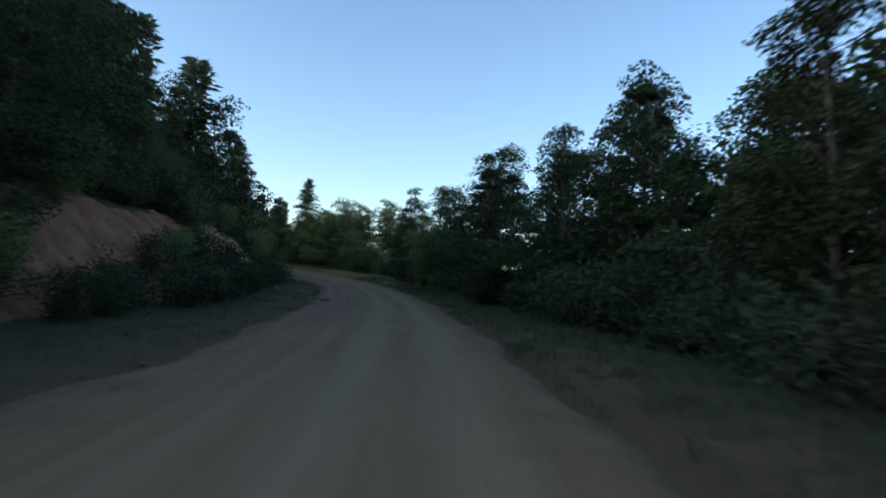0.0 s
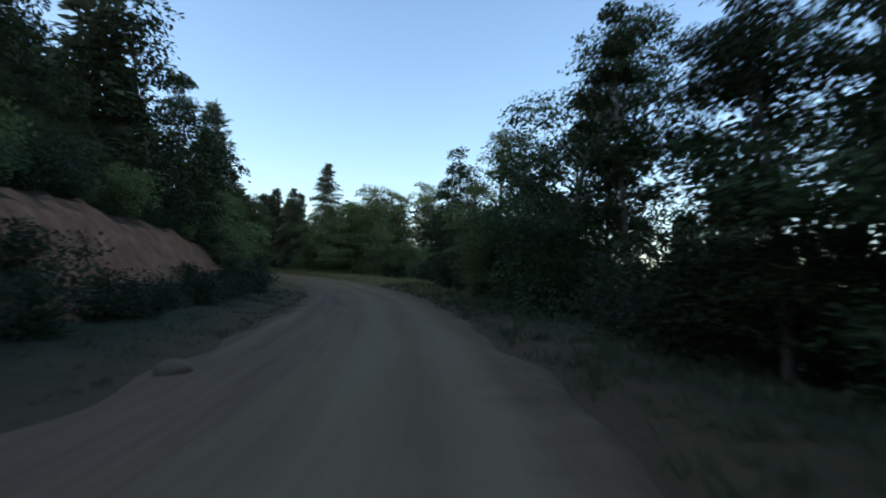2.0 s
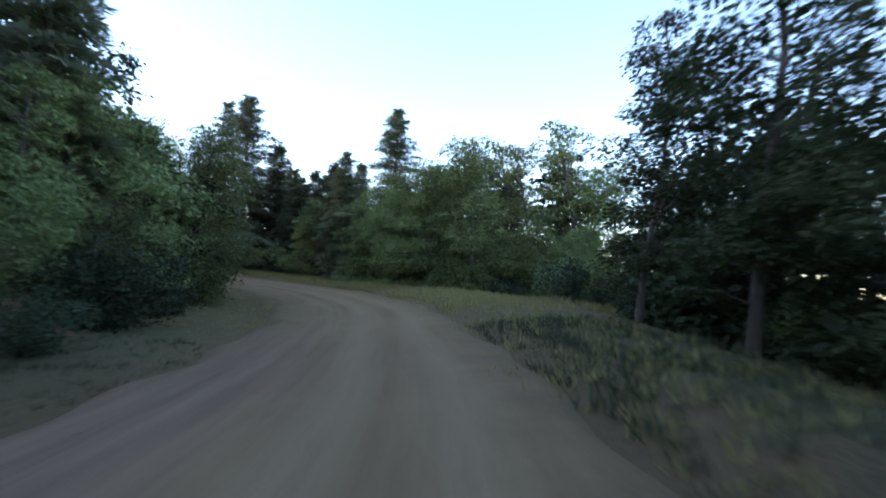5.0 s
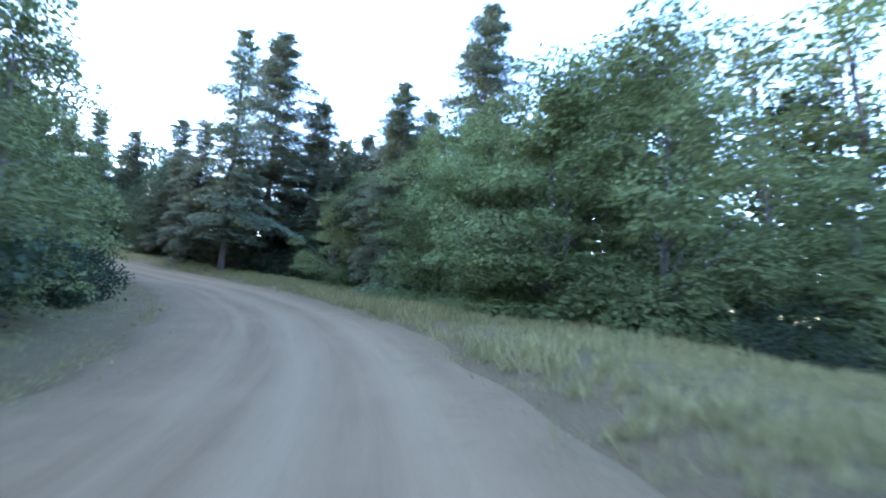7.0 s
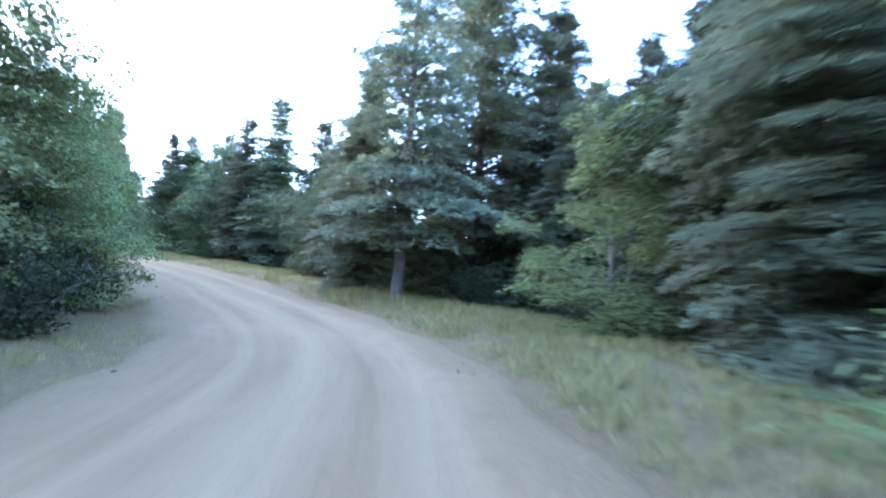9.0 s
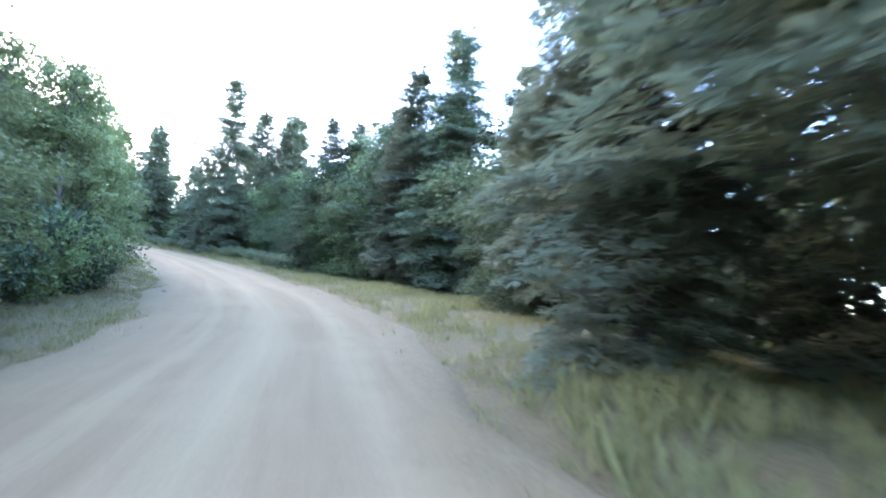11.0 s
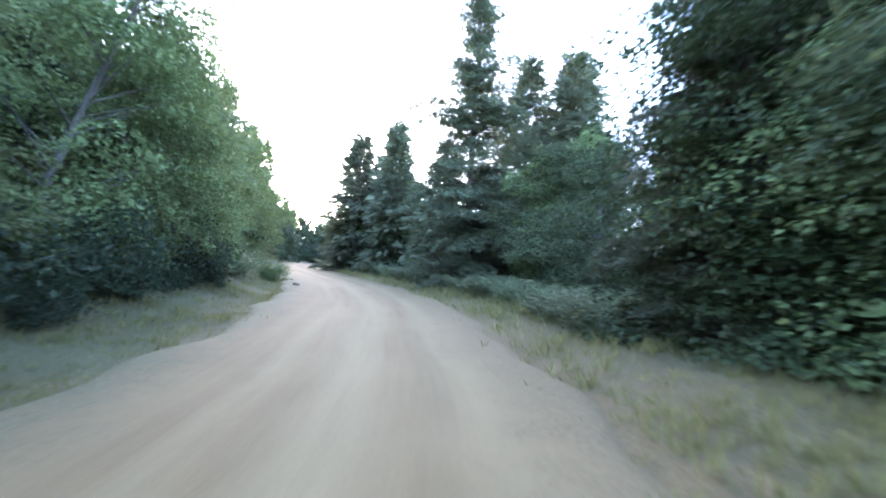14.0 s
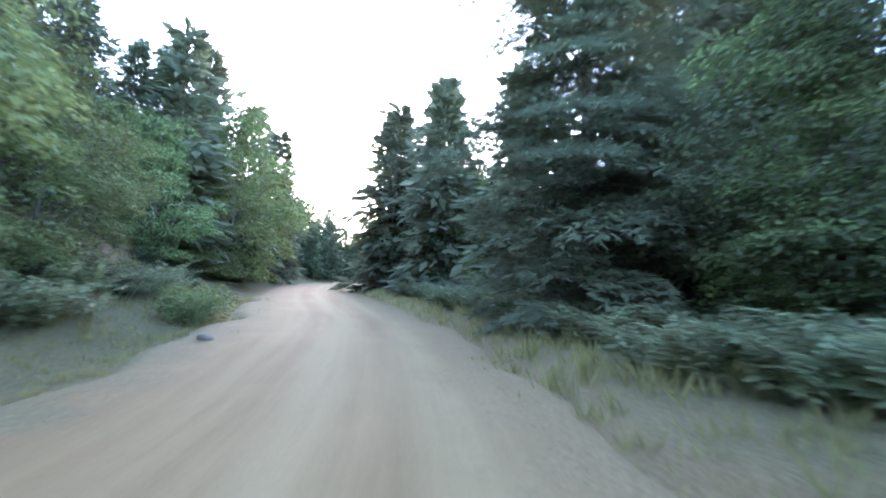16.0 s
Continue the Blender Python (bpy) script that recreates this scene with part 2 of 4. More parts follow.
# ---- the line of the road, from the way the vehicle takes ----
CAR_PITCH, EYE = 2.3, 1.5


def road_line():
    """Points every half metre: place of the road under the vehicle, level right-hand side, crossfall, and how far along."""
    mats = [pose(*p) for _, *p in PATH]
    base, side = [], []
    for m in mats:
        r = m.to_3x3()
        up = (r @ Matrix.Rotation(radians(-CAR_PITCH), 3, "X")).col[1]
        base.append(np.array(m.translation - EYE * Vector(up)))
        side.append(np.array(r.col[0]))
    # straight on behind the start, and on past the end with a slight bend
    fwd = base[1] - base[0]
    back = [(base[0] - fwd * k, side[0]) for k in range(40, 0, -1)]
    ahead, at, f, sd2 = [], base[-1].copy(), base[-1] - base[-2], side[-1].copy()
    for k in range(85):
        a = radians(2.5 if k < 6 else (0.0 if k < 9 else -1.2))
        rot = np.array([[math.cos(a), -math.sin(a), 0], [math.sin(a), math.cos(a), 0], [0, 0, 1]])
        f, sd2 = rot @ f, rot @ sd2
        f[2] *= 0.995 if k < 22 else 0.93
        sd2 = sd2 * np.array([1, 1, 0.9])
        at = at + f
        ahead.append((at.copy(), sd2.copy()))
    pts = np.array([b for b, _ in back] + base + [b for b, _ in ahead])
    sides = np.array([s for _, s in back] + side + [s for _, s in ahead])
    # smooth the crossfall and height a little, as a graded road is
    for _ in range(2):
        sides[1:-1] = 0.25 * sides[:-2] + 0.5 * sides[1:-1] + 0.25 * sides[2:]
    out = []
    for i in range(1, len(pts) - 2):
        n = max(2, int(np.linalg.norm(pts[i + 1] - pts[i]) / 0.5))
        for k in range(n):
            w = k / n
            p0, p1, p2, p3 = pts[i - 1], pts[i], pts[i + 1], pts[i + 2]
            q = 0.5 * (2 * p1 + (p2 - p0) * w + (2 * p0 - 5 * p1 + 4 * p2 - p3) * w * w + (3 * p1 - p0 - 3 * p2 + p3) * w ** 3)
            out.append((q, sides[i] * (1 - w) + sides[i + 1] * w))
    c = np.array([q for q, _ in out])
    t = np.gradient(c[:, :2], axis=0)
    t /= np.linalg.norm(t, axis=1)[:, None]
    r = np.stack([t[:, 1], -t[:, 0]], 1)
    s3 = np.array([s for _, s in out])
    cross = s3[:, 2] / np.maximum(np.linalg.norm(s3[:, :2], axis=1), 0.1)
    along = np.r_[0, np.cumsum(np.linalg.norm(np.diff(c, axis=0), axis=1))]
    zero = along[np.argmin(np.hypot(c[:, 0], c[:, 1]))]
    return c, r, cross, along - zero


LINE, RIGHT, CROSS, ALONG = road_line()


def along_across(x, y):
    """For points of the plan: metres along the road, metres to the right of the vehicle's line, road height there, crossfall."""
    x, y = np.atleast_1d(np.asarray(x, float)), np.atleast_1d(np.asarray(y, float))
    s, u, z, k = (np.empty(len(x)) for _ in range(4))
    for a in range(0, len(x), 4000):
        dx, dy = x[a:a + 4000, None] - LINE[None, :, 0], y[a:a + 4000, None] - LINE[None, :, 1]
        dist = np.hypot(dx, dy)
        near = dist.argmin(1)
        low = dist[np.arange(len(near)), near]
        w = np.exp(-(dist - low[:, None]) / (0.12 * low[:, None] + 0.15))
        w /= w.sum(1)[:, None]
        sgn = np.sign((dx * RIGHT[:, 0] + dy * RIGHT[:, 1])[np.arange(len(near)), near])
        s[a:a + 4000], u[a:a + 4000] = w @ ALONG, sgn * low
        z[a:a + 4000], k[a:a + 4000] = w @ LINE[:, 2], w @ CROSS
    return s, u, z, k


def smooth(v, lo, hi):
    w = np.clip((v - lo) / (hi - lo), 0, 1)
    return w * w * (3 - 2 * w)


def wavy(x, y, size, seed=0.0):
    """Cheap smooth unevenness, about -1 to 1."""
    a, b = x / size + seed, y / size - seed
    return (np.sin(a * 1.7 + 1.3 * np.sin(b * 1.1)) + np.sin(b * 2.3 + 1.7 * np.sin(a * 0.9 + 2)) + np.sin((a + b) * 3.1 + seed)) / 3


def bank_height(s):
    return 3.7 * smooth(s, -30, 0) * (1 - smooth(s, 58, 75)) + 1.1 * smooth(s, 56, 70) + 0.5 * smooth(s, 126, 150) - 1.2 * smooth(s, 185, 210)


def height(x, y, bare=True):
    """The ground's height: road bed, verges, the cut bank uphill on one side, the slope falling away on the other."""
    s, u, z, k = along_across(x, y)
    x, y = np.atleast_1d(np.asarray(x, float)), np.atleast_1d(np.asarray(y, float))
    h = z + k * np.clip(u, -6, 4)
    h = h - 0.10 * smooth(u, -5.0, -4.3) * (1 - smooth(u, 1.6, 2.2))
    h = h - 0.16 * np.exp(-((u + 5.2) / 0.5) ** 2) + 0.10 * smooth(u, 2.0, 3.0)
    edge = -8.3 + 0.7 * wavy(x, y, 5.0)
    up = np.maximum(edge - u, 0)
    bank = bank_height(s)
    h = h + bank * smooth(up, 0.4, 1.5 + 0.85 * bank) + 0.34 * np.clip(up - 5, 0, 45)
    h = h + 1.25 * smooth(-u, 4.9, 9.6) * smooth(s, 140, 162)
    h = h + 0.10 * (wavy(x, y, 0.8, 11) + wavy(x, y, 1.9, 4)) * smooth(up, 0.3, 1.0) * (1 - smooth(up, 4.0, 6.0)) * np.clip(bank / 3, 0, 1)      # gullies in the cut
    down = np.maximum(u - 5.0 - 2.5 * smooth(s, 60, 80), 0)
    h = h - (0.36 - 0.16 * smooth(s, 60, 90)) * np.clip(down - 0.6 * (1 - np.exp(-down)), 0, 50)
    rough = smooth(np.abs(u + 1.3), 3.2, 6.0)
    h = h + rough * (0.05 * wavy(x, y, 0.7, 3) + 0.10 * wavy(x, y, 2.1, 1)) + 0.25 * smooth(np.abs(u), 8, 16) * wavy(x, y, 4.0, 2)
    return h, s, u


def at_road(s, u):
    """The place in the plan that lies s metres along and u metres to the right."""
    i = int(np.clip(np.searchsorted(ALONG, s), 1, len(ALONG) - 1))
    w = (s - ALONG[i - 1]) / (ALONG[i] - ALONG[i - 1])
    c = LINE[i - 1] * (1 - w) + LINE[i] * w
    r = RIGHT[i - 1] * (1 - w) + RIGHT[i] * w
    return float(c[0] + r[0] * u), float(c[1] + r[1] * u)


# ---- meshes ----
def mesh_of(name, verts, faces, material, smooth_shade=False, uv=None):
    me = bpy.data.meshes.new(name)
    me.from_pydata([tuple(v) for v in np.asarray(verts, float).tolist()], [], [tuple(f) for f in (faces.tolist() if isinstance(faces, np.ndarray) else faces)])
    if uv is not None:
        layer = me.uv_layers.new(name="UVMap")
        idx = np.empty(len(me.loops), dtype=np.int32)
        me.loops.foreach_get("vertex_index", idx)
        layer.data.foreach_set("uv", np.asarray(uv, float)[idx].ravel())
    if smooth_shade:
        me.polygons.foreach_set("use_smooth", [True] * len(me.polygons))
    me.materials.append(material)
    me.update()
    return me


def grid_faces(nx, ny):
    i = np.arange(nx - 1)[:, None] * ny + np.arange(ny - 1)[None, :]
    i = i.ravel()
    return np.stack([i, i + ny, i + ny + 1, i + 1], 1)


def spread(lo, hi, step, far):
    """Even steps from lo to hi, then growing ones out to far on either side."""
    mid = np.arange(lo, hi + step, step)
    grow, d, w = [], 0.0, step
    while d < far:
        w *= 1.35
        d += w
        grow.append(d)
    g = np.array(grow)
    return np.r_[lo - g[::-1], mid, mid[-1] + g]


def build_ground():
    gx, gy = spread(-175, 32, 0.6, 2400), spread(-30, 135, 0.6, 2400)
    x, y = (a.ravel() for a in np.meshgrid(gx, gy, indexing="ij"))
    h, s, u = height(x, y)
    far = smooth(np.abs(u), 70, 260)
    h = h * (1 - far) + far * (-12 + 10 * wavy(x, y, 160.0))
    me = mesh_of("ground", np.stack([x, y, h], 1), grid_faces(len(gx), len(gy)), GROUND, True, np.stack([u, s], 1))
    tagged(new("ground", me), "sloping forest floor with grassy verges and a red earth bank", "ground", kind="structure")


def build_road():
    us = np.linspace(-5.1, 2.3, 44)
    keep = np.where((ALONG > -45) & (ALONG < 260))[0]
    c, r, k, s = LINE[keep], RIGHT[keep], CROSS[keep], ALONG[keep]
    uu, ss = np.meshgrid(us, s)
    x = c[:, 0][:, None] + r[:, 0][:, None] * uu
    y = c[:, 1][:, None] + r[:, 1][:, None] * uu
    z = c[:, 2][:, None] + k[:, None] * uu
    wob = 0.25 * wavy(x, y, 9.0, 5)
    for at, deep, wide in ((-1.15, 0.035, 0.28), (0.40, 0.035, 0.28), (-2.35, 0.02, 0.3)):
        z = z - deep * np.exp(-((uu + wob - at) / wide) ** 2)
    z = z + 0.006 * wavy(x, y, 0.8, 2) + 0.014 * wavy(x, y, 2.7, 4)
    edge_l = -4.5 + 0.45 * wavy(ss, ss * 0.3, 3.0, 1)
    edge_r = 1.75 + 0.3 * wavy(ss, ss * 0.2, 2.6, 7)
    z = z - 0.22 * (1 - smooth(uu, edge_l - 0.4, edge_l + 0.3)) - 0.22 * smooth(uu, edge_r - 0.25, edge_r + 0.35)
    me = mesh_of("road", np.stack([x.ravel(), y.ravel(), z.ravel()], 1), grid_faces(len(s), len(us)), ROAD, True, np.stack([uu.ravel(), ss.ravel()], 1))
    tagged(new("road", me), "unpaved dirt forest road with pale worn wheel tracks", "road", kind="structure")


build_ground()
build_road()


# ---- plants ----
def part(name, mesh, parent, label=""):
    ob = new(name, mesh)
    ob.parent = parent
    return tagged(ob, label)


def tube(path_pts, radii, sides=7):
    """A tapered tube along points."""
    pts, verts, faces = [Vector([float(c) for c in p]) for p in path_pts], [], []
    for i, p in enumerate(pts):
        d = (pts[min(i + 1, len(pts) - 1)] - pts[max(i - 1, 0)]).normalized()
        a = d.orthogonal().normalized()
        b = d.cross(a)
        for k in range(sides):
            w = 2 * math.pi * k / sides
            verts.append(tuple(p + float(radii[i]) * (math.cos(w) * a + math.sin(w) * b)))
    for i in range(len(pts) - 1):
        for k in range(sides):
            m = (k + 1) % sides
            faces.append((i * sides + k, i * sides + m, (i + 1) * sides + m, (i + 1) * sides + k))
    return verts, faces


def join(pieces):
    verts, faces = [], []
    for v, f in pieces:
        n = len(verts)
        verts += list(v)
        faces += [tuple(i + n for i in q) for q in f]
    return verts, faces


def leaves(rng, at, along, size, wide=0.55, fold=0.25, face=None):
    """Kite-shaped leaves or sprays, two triangles each, folded along the midrib: base at `at`, pointing `along`, their upper side towards `face`."""
    n = len(at)
    d = along / np.maximum(np.linalg.norm(along, axis=1), 1e-6)[:, None]
    ref = rng.normal(size=(n, 3)) * 0.6 + np.array([0, 0, 1.0]) if face is None else face
    side = np.cross(d, ref)
    side /= np.maximum(np.linalg.norm(side, axis=1), 1e-6)[:, None]
    up = np.cross(side, d)
    L = size[:, None]
    a, t = at, at + d * L
    m = at + d * L * 0.45
    l, r = m + side * L * wide * 0.5 + up * L * fold * 0.5, m - side * L * wide * 0.5 + up * L * fold * 0.5
    verts = np.stack([a, l, t, r], 1).reshape(-1, 3)
    i = np.arange(n)[:, None] * 4
    faces = np.concatenate([i + [0, 1, 2], i + [0, 2, 3]], 1).reshape(-1, 3)
    return verts, faces


def twigs(rng, at, along, size, blades, wide, face):
    """Flat needle sprays: each a fan of narrow twigs from one foot."""
    n = len(at)
    d = along / np.maximum(np.linalg.norm(along, axis=1), 1e-6)[:, None]
    side = np.cross(d, face)
    side /= np.maximum(np.linalg.norm(side, axis=1), 1e-6)[:, None]
    verts, faces = [at], []
    for k in range(blades):
        w = (k - (blades - 1) / 2) * 0.42 + rng.normal(size=n) * 0.12
        way = d * np.cos(w)[:, None] + side * np.sin(w)[:, None] + rng.normal(size=(n, 3)) * 0.10
        out = np.cross(way, np.cross(side, d))
        L = (size * rng.uniform(0.6, 1.1, size=n))[:, None]
        verts += [at + way * L * 0.6 + out * L * wide, at + way * L * 0.6 - out * L * wide, at + way * L]
    i = np.arange(n)
    for k in range(blades):
        a, c, e = (i * (1 + 3 * blades) + 1 + 3 * k + j for j in range(3))
        f = i * (1 + 3 * blades)
        faces += [np.stack([f, a, c], 1), np.stack([a, e, c], 1)]
    return np.stack(verts, 1).reshape(-1, 3), np.concatenate(faces)


def fir_tree(seed, H=14.0, R=2.6, bare=0.08, gaps=0.1, fine=1.0, near=False):
    """A fir: one straight stem, whorls of drooping boughs like flat, ragged fans of needle sprays, shorter to the pointed top."""
    rng = np.random.default_rng(seed)
    bend = rng.normal(size=2) * 0.15
    stem = lambda z: np.array([bend[0] * math.sin(z / H * 2.2), bend[1] * math.sin(z / H * 1.9), z])
    zs = np.linspace(-0.4, H, 9)
    boughs = [tube([stem(z) for z in zs], [0.0105 * H * (1 - max(z, 0) / H) ** 0.9 + 0.015 for z in zs], 8)]
    at, along, size, face = [], [], [], []
    lobes = rng.uniform(0, 2 * math.pi, size=4)
    z = H * bare
    while z < H * 0.985:
        f = z / H
        ragged = 1 + 0.13 * math.sin(17 * f + lobes[0]) + 0.11 * math.sin(37 * f + lobes[1])
        reach = R * ((1 - f) ** 0.58) * (0.72 + 0.28 * smooth(f, 0.0, 0.2)) * ragged + 0.10
        for k in range(int(rng.integers(9, 13))):
            if rng.random() < gaps + 0.25 * f * f:
                continue
            a = rng.uniform(0, 2 * math.pi)
            L = reach * rng.uniform(0.62, 1.08) * (1 + 0.12 * math.sin(2 * a + lobes[2] + 9 * f) + 0.10 * math.sin(3 * a + lobes[3] - 13 * f))
            tilt = rng.uniform(-0.34, 0.02) + 0.75 * f ** 2
            d = np.array([math.cos(a), math.sin(a), tilt])
            s0 = stem(z + rng.uniform(-0.2, 0.2))
            tip = s0 + d * L + np.array([0, 0, -0.10 * L * L / R])
            if L > 1.0 and near:
                boughs.append(tube([s0, (s0 + tip) / 2 + np.array([0, 0, 0.05 * L]), tip], [0.012 * H * 0.25 * (1 - f) + 0.012, 0.016, 0.006], 4))
            out = np.array([-math.sin(a), math.cos(a), 0.0])
            n = max(4, int(L * L * 8.0 * fine + 7 * fine))
            w = rng.uniform(0.05, 1.0, n) ** 0.75
            fan = rng.uniform(-1, 1, n) * L * (0.10 + 0.62 * w * (1.12 - w))      # how far to the side of the bough's middle
            q = s0 + (tip - s0) * w[:, None] + out * fan[:, None] + np.array([0, 0, 1.0]) * (0.16 * L * np.sin(w * 3.1) - 0.16 * np.abs(fan) - 0.05)[:, None]
            at.append(q + rng.normal(size=(n, 3)) * np.array([0.05, 0.05, 0.04]))
            along.append(d * rng.uniform(0.5, 1.0, size=(n, 1)) + out * (fan / L * 2.2)[:, None] + np.array([0, 0, -0.22]) + rng.normal(size=(n, 3)) * 0.22)
            face.append(d * 0.25 + np.array([0, 0, 1.0]) + rng.normal(size=(n, 3)) * 0.35)
            size.append((0.30 + 0.16 * math.sqrt(L / R)) * rng.uniform(0.65, 1.25, size=n) / fine ** 0.5)
        n = int(34 * fine) + 12
        way = rng.normal(size=(n, 3)) * np.array([1, 1, 0.5])
        at.append(stem(z) + way * reach * 0.26)
        along.append(way + np.array([0, 0, -0.3]))
        face.append(way + rng.normal(size=(n, 3)) * 0.5)
        size.append((0.34 + 0.10 * rng.random(n)) / fine ** 0.5)
        z += H * rng.uniform(0.030, 0.046) * (1.15 - 0.45 * f)
    at, along, size, face = np.concatenate(at), np.concatenate(along), np.concatenate(size), np.concatenate(face)
    lv, lf = twigs(rng, at, along, size * 1.05, 4, 0.095, face) if near else leaves(rng, at, along, size, 0.42, 0.12, face)
    bv, bf = join(boughs)
    return mesh_of("fir_trunk", bv, bf, BARK_FIR, True), mesh_of("fir_crown", lv, lf, FIR)


def broadleaf(seed, H=9.0, crown_from=0.05, R=2.6, clumps=70, n_leaves=6000, leaf=0.2, mat=None, thin=0.0, limbs=True):
    """A forest tree: a wavering trunk, a limb to each of many uneven clumps of leaves, crown nearly down to the ground, gaps between."""
    rng = np.random.default_rng(seed)
    pieces = []
    pts, d = [np.array([0, 0, -0.4])], np.array([0, 0, 1.0])
    for k in range(7):
        d = d + rng.normal(size=3) * np.array([0.06, 0.06, 0.02])
        d /= np.linalg.norm(d)
        pts.append(pts[-1] + d * (H * 0.93 + 0.4) / 7)
    pieces.append(tube(pts, [0.011 * H * (1 - 0.85 * k / 7) + 0.01 for k in range(8)], 7))
    stem = lambda z: np.array([np.interp(z, [p[2] for p in pts], [p[c] for p in pts]) for c in range(3)])
    lobes = rng.uniform(0, 2 * math.pi, size=3)
    mid, rad = [], []
    clumps = int(clumps * 0.72)
    for k in range(clumps):
        g = (k + rng.random()) / clumps
        a = rng.uniform(0, 2 * math.pi)
        lob = 1 + 0.16 * math.sin(2 * a + lobes[0] + 4 * g) + 0.14 * math.sin(3 * a + lobes[1] + 7 * g)
        wide = R * lob * max(0.06, math.sin(math.pi * (0.20 + 0.77 * g))) ** 0.75 * (0.82 + 0.25 * math.sin(9 * g + lobes[2]))
        z = H * (crown_from + (0.97 - crown_from) * g)
        out = wide * rng.uniform(0.10, 1.0) ** 0.45
        c = stem(z) + np.array([math.cos(a) * out, math.sin(a) * out, rng.normal() * 0.25])
        r = R * rng.uniform(0.20, 0.42) * (1.1 - 0.45 * g)
        if rng.random() < thin:
            continue
        mid.append(c)
        rad.append(r)
        if limbs:
            foot = stem(max(0.3, z - 0.55 * out - 0.2))
            bow = foot * 0.45 + c * 0.55 + np.array([0, 0, 0.1 * out])
            pieces.append(tube([foot, bow, c + np.array([0, 0, 0.3 * r])], [0.0032 * H + 0.004 * out, 0.018, 0.006], 3))
    mid, rad = np.array(mid), np.array(rad)
    per = rng.choice(len(mid), size=n_leaves, p=rad ** 1.8 / (rad ** 1.8).sum())
    # each clump is a ragged, drooping dome: most leaves lie on its upper and outer skin and face outwards
    way = rng.normal(size=(n_leaves, 3))
    way[:, 2] = np.where(way[:, 2] < 0, way[:, 2] * 0.28, way[:, 2])
    way /= np.linalg.norm(way, axis=1)[:, None]
    knob = 1 + 0.22 * np.sin(5 * way[:, 0] + 3.1 * per) * np.sin(4 * way[:, 1] + 1.7 * per) + 0.15 * np.sin(9 * way[:, 2] + per)
    deep = rng.uniform(0.15, 1.0, size=n_leaves) ** 0.30 * knob + rng.exponential(0.05, size=n_leaves)
    off = way * (rad[per] * deep)[:, None] * np.array([1.12, 1.12, 0.62])
    off[:, 2] -= 0.24 * (off[:, 0] ** 2 + off[:, 1] ** 2) / rad[per]
    at = mid[per] + off
    low = at[:, 2] < 0.12
    at[low, 2] = 0.12 + 0.4 * rng.random(int(low.sum()))
    aim = way * np.array([0.7, 0.7, 0.1]) + rng.normal(size=at.shape) * np.array([0.5, 0.5, 0.25]) + np.array([0, 0, -0.35])
    face = way + np.array([0, 0, 0.45]) + rng.normal(size=at.shape) * 0.38
    lv, lf = leaves(rng, at, aim, leaf * rng.uniform(0.55, 1.35, size=len(at)), 0.62, 0.22, face)
    bv, bf = join(pieces)
    return mesh_of("trunk", bv, bf, BARK_OAK, True), mesh_of("crown", lv, lf, mat or OAK)


def shrub(seed, H=1.8, R=1.4, n_leaves=1500, leaf=0.12, mat=None):
    """A bushy shrub: many stems from one foot, leaves in uneven humps down to the ground."""
    rng = np.random.default_rng(seed)
    pieces, tips = [], []
    for k in range(9):
        a, out = rng.uniform(0, 2 * math.pi), rng.uniform(0.1, 1.0)
        top = np.array([math.cos(a) * R * out, math.sin(a) * R * out, H * rng.uniform(0.55, 1.0) * (1.05 - 0.45 * out ** 2)])
        foot = np.array([math.cos(a) * 0.12, math.sin(a) * 0.12, -0.15])
        midp = foot * 0.4 + top * 0.6 + np.array([0, 0, 0.12 * H])
        pieces.append(tube([foot, midp, top], [0.022, 0.015, 0.005], 4))
        for w in np.linspace(0.15, 1, 7):
            q = (foot * (1 - w) ** 2 + 2 * w * (1 - w) * midp + top * w * w) + rng.normal(size=3) * 0.18 * R
            tips.append(q)
    tips = np.array(tips)
    per = rng.choice(len(tips), size=n_leaves)
    off = np.clip(rng.normal(size=(n_leaves, 3)), -1.6, 1.6) * rng.uniform(0.10, 0.24, size=len(tips))[per][:, None] * (0.6 + 0.3 * R)
    at = tips[per] + off
    at[:, 2] = np.abs(at[:, 2]) + 0.02
    aim = off * 1.5 + rng.normal(size=at.shape) * 0.3 + np.array([0, 0, 0.1])
    face = off / np.maximum(np.linalg.norm(off, axis=1), 1e-3)[:, None] + np.array([0, 0, 0.5]) + rng.normal(size=at.shape) * 0.4
    lv, lf = leaves(rng, at, aim, leaf * rng.uniform(0.6, 1.35, size=len(at)), 0.6, 0.2, face)
    bv, bf = join(pieces)
    return mesh_of("stems", bv, bf, BARK_OAK), mesh_of("foliage", lv, lf, mat or SHRUB)


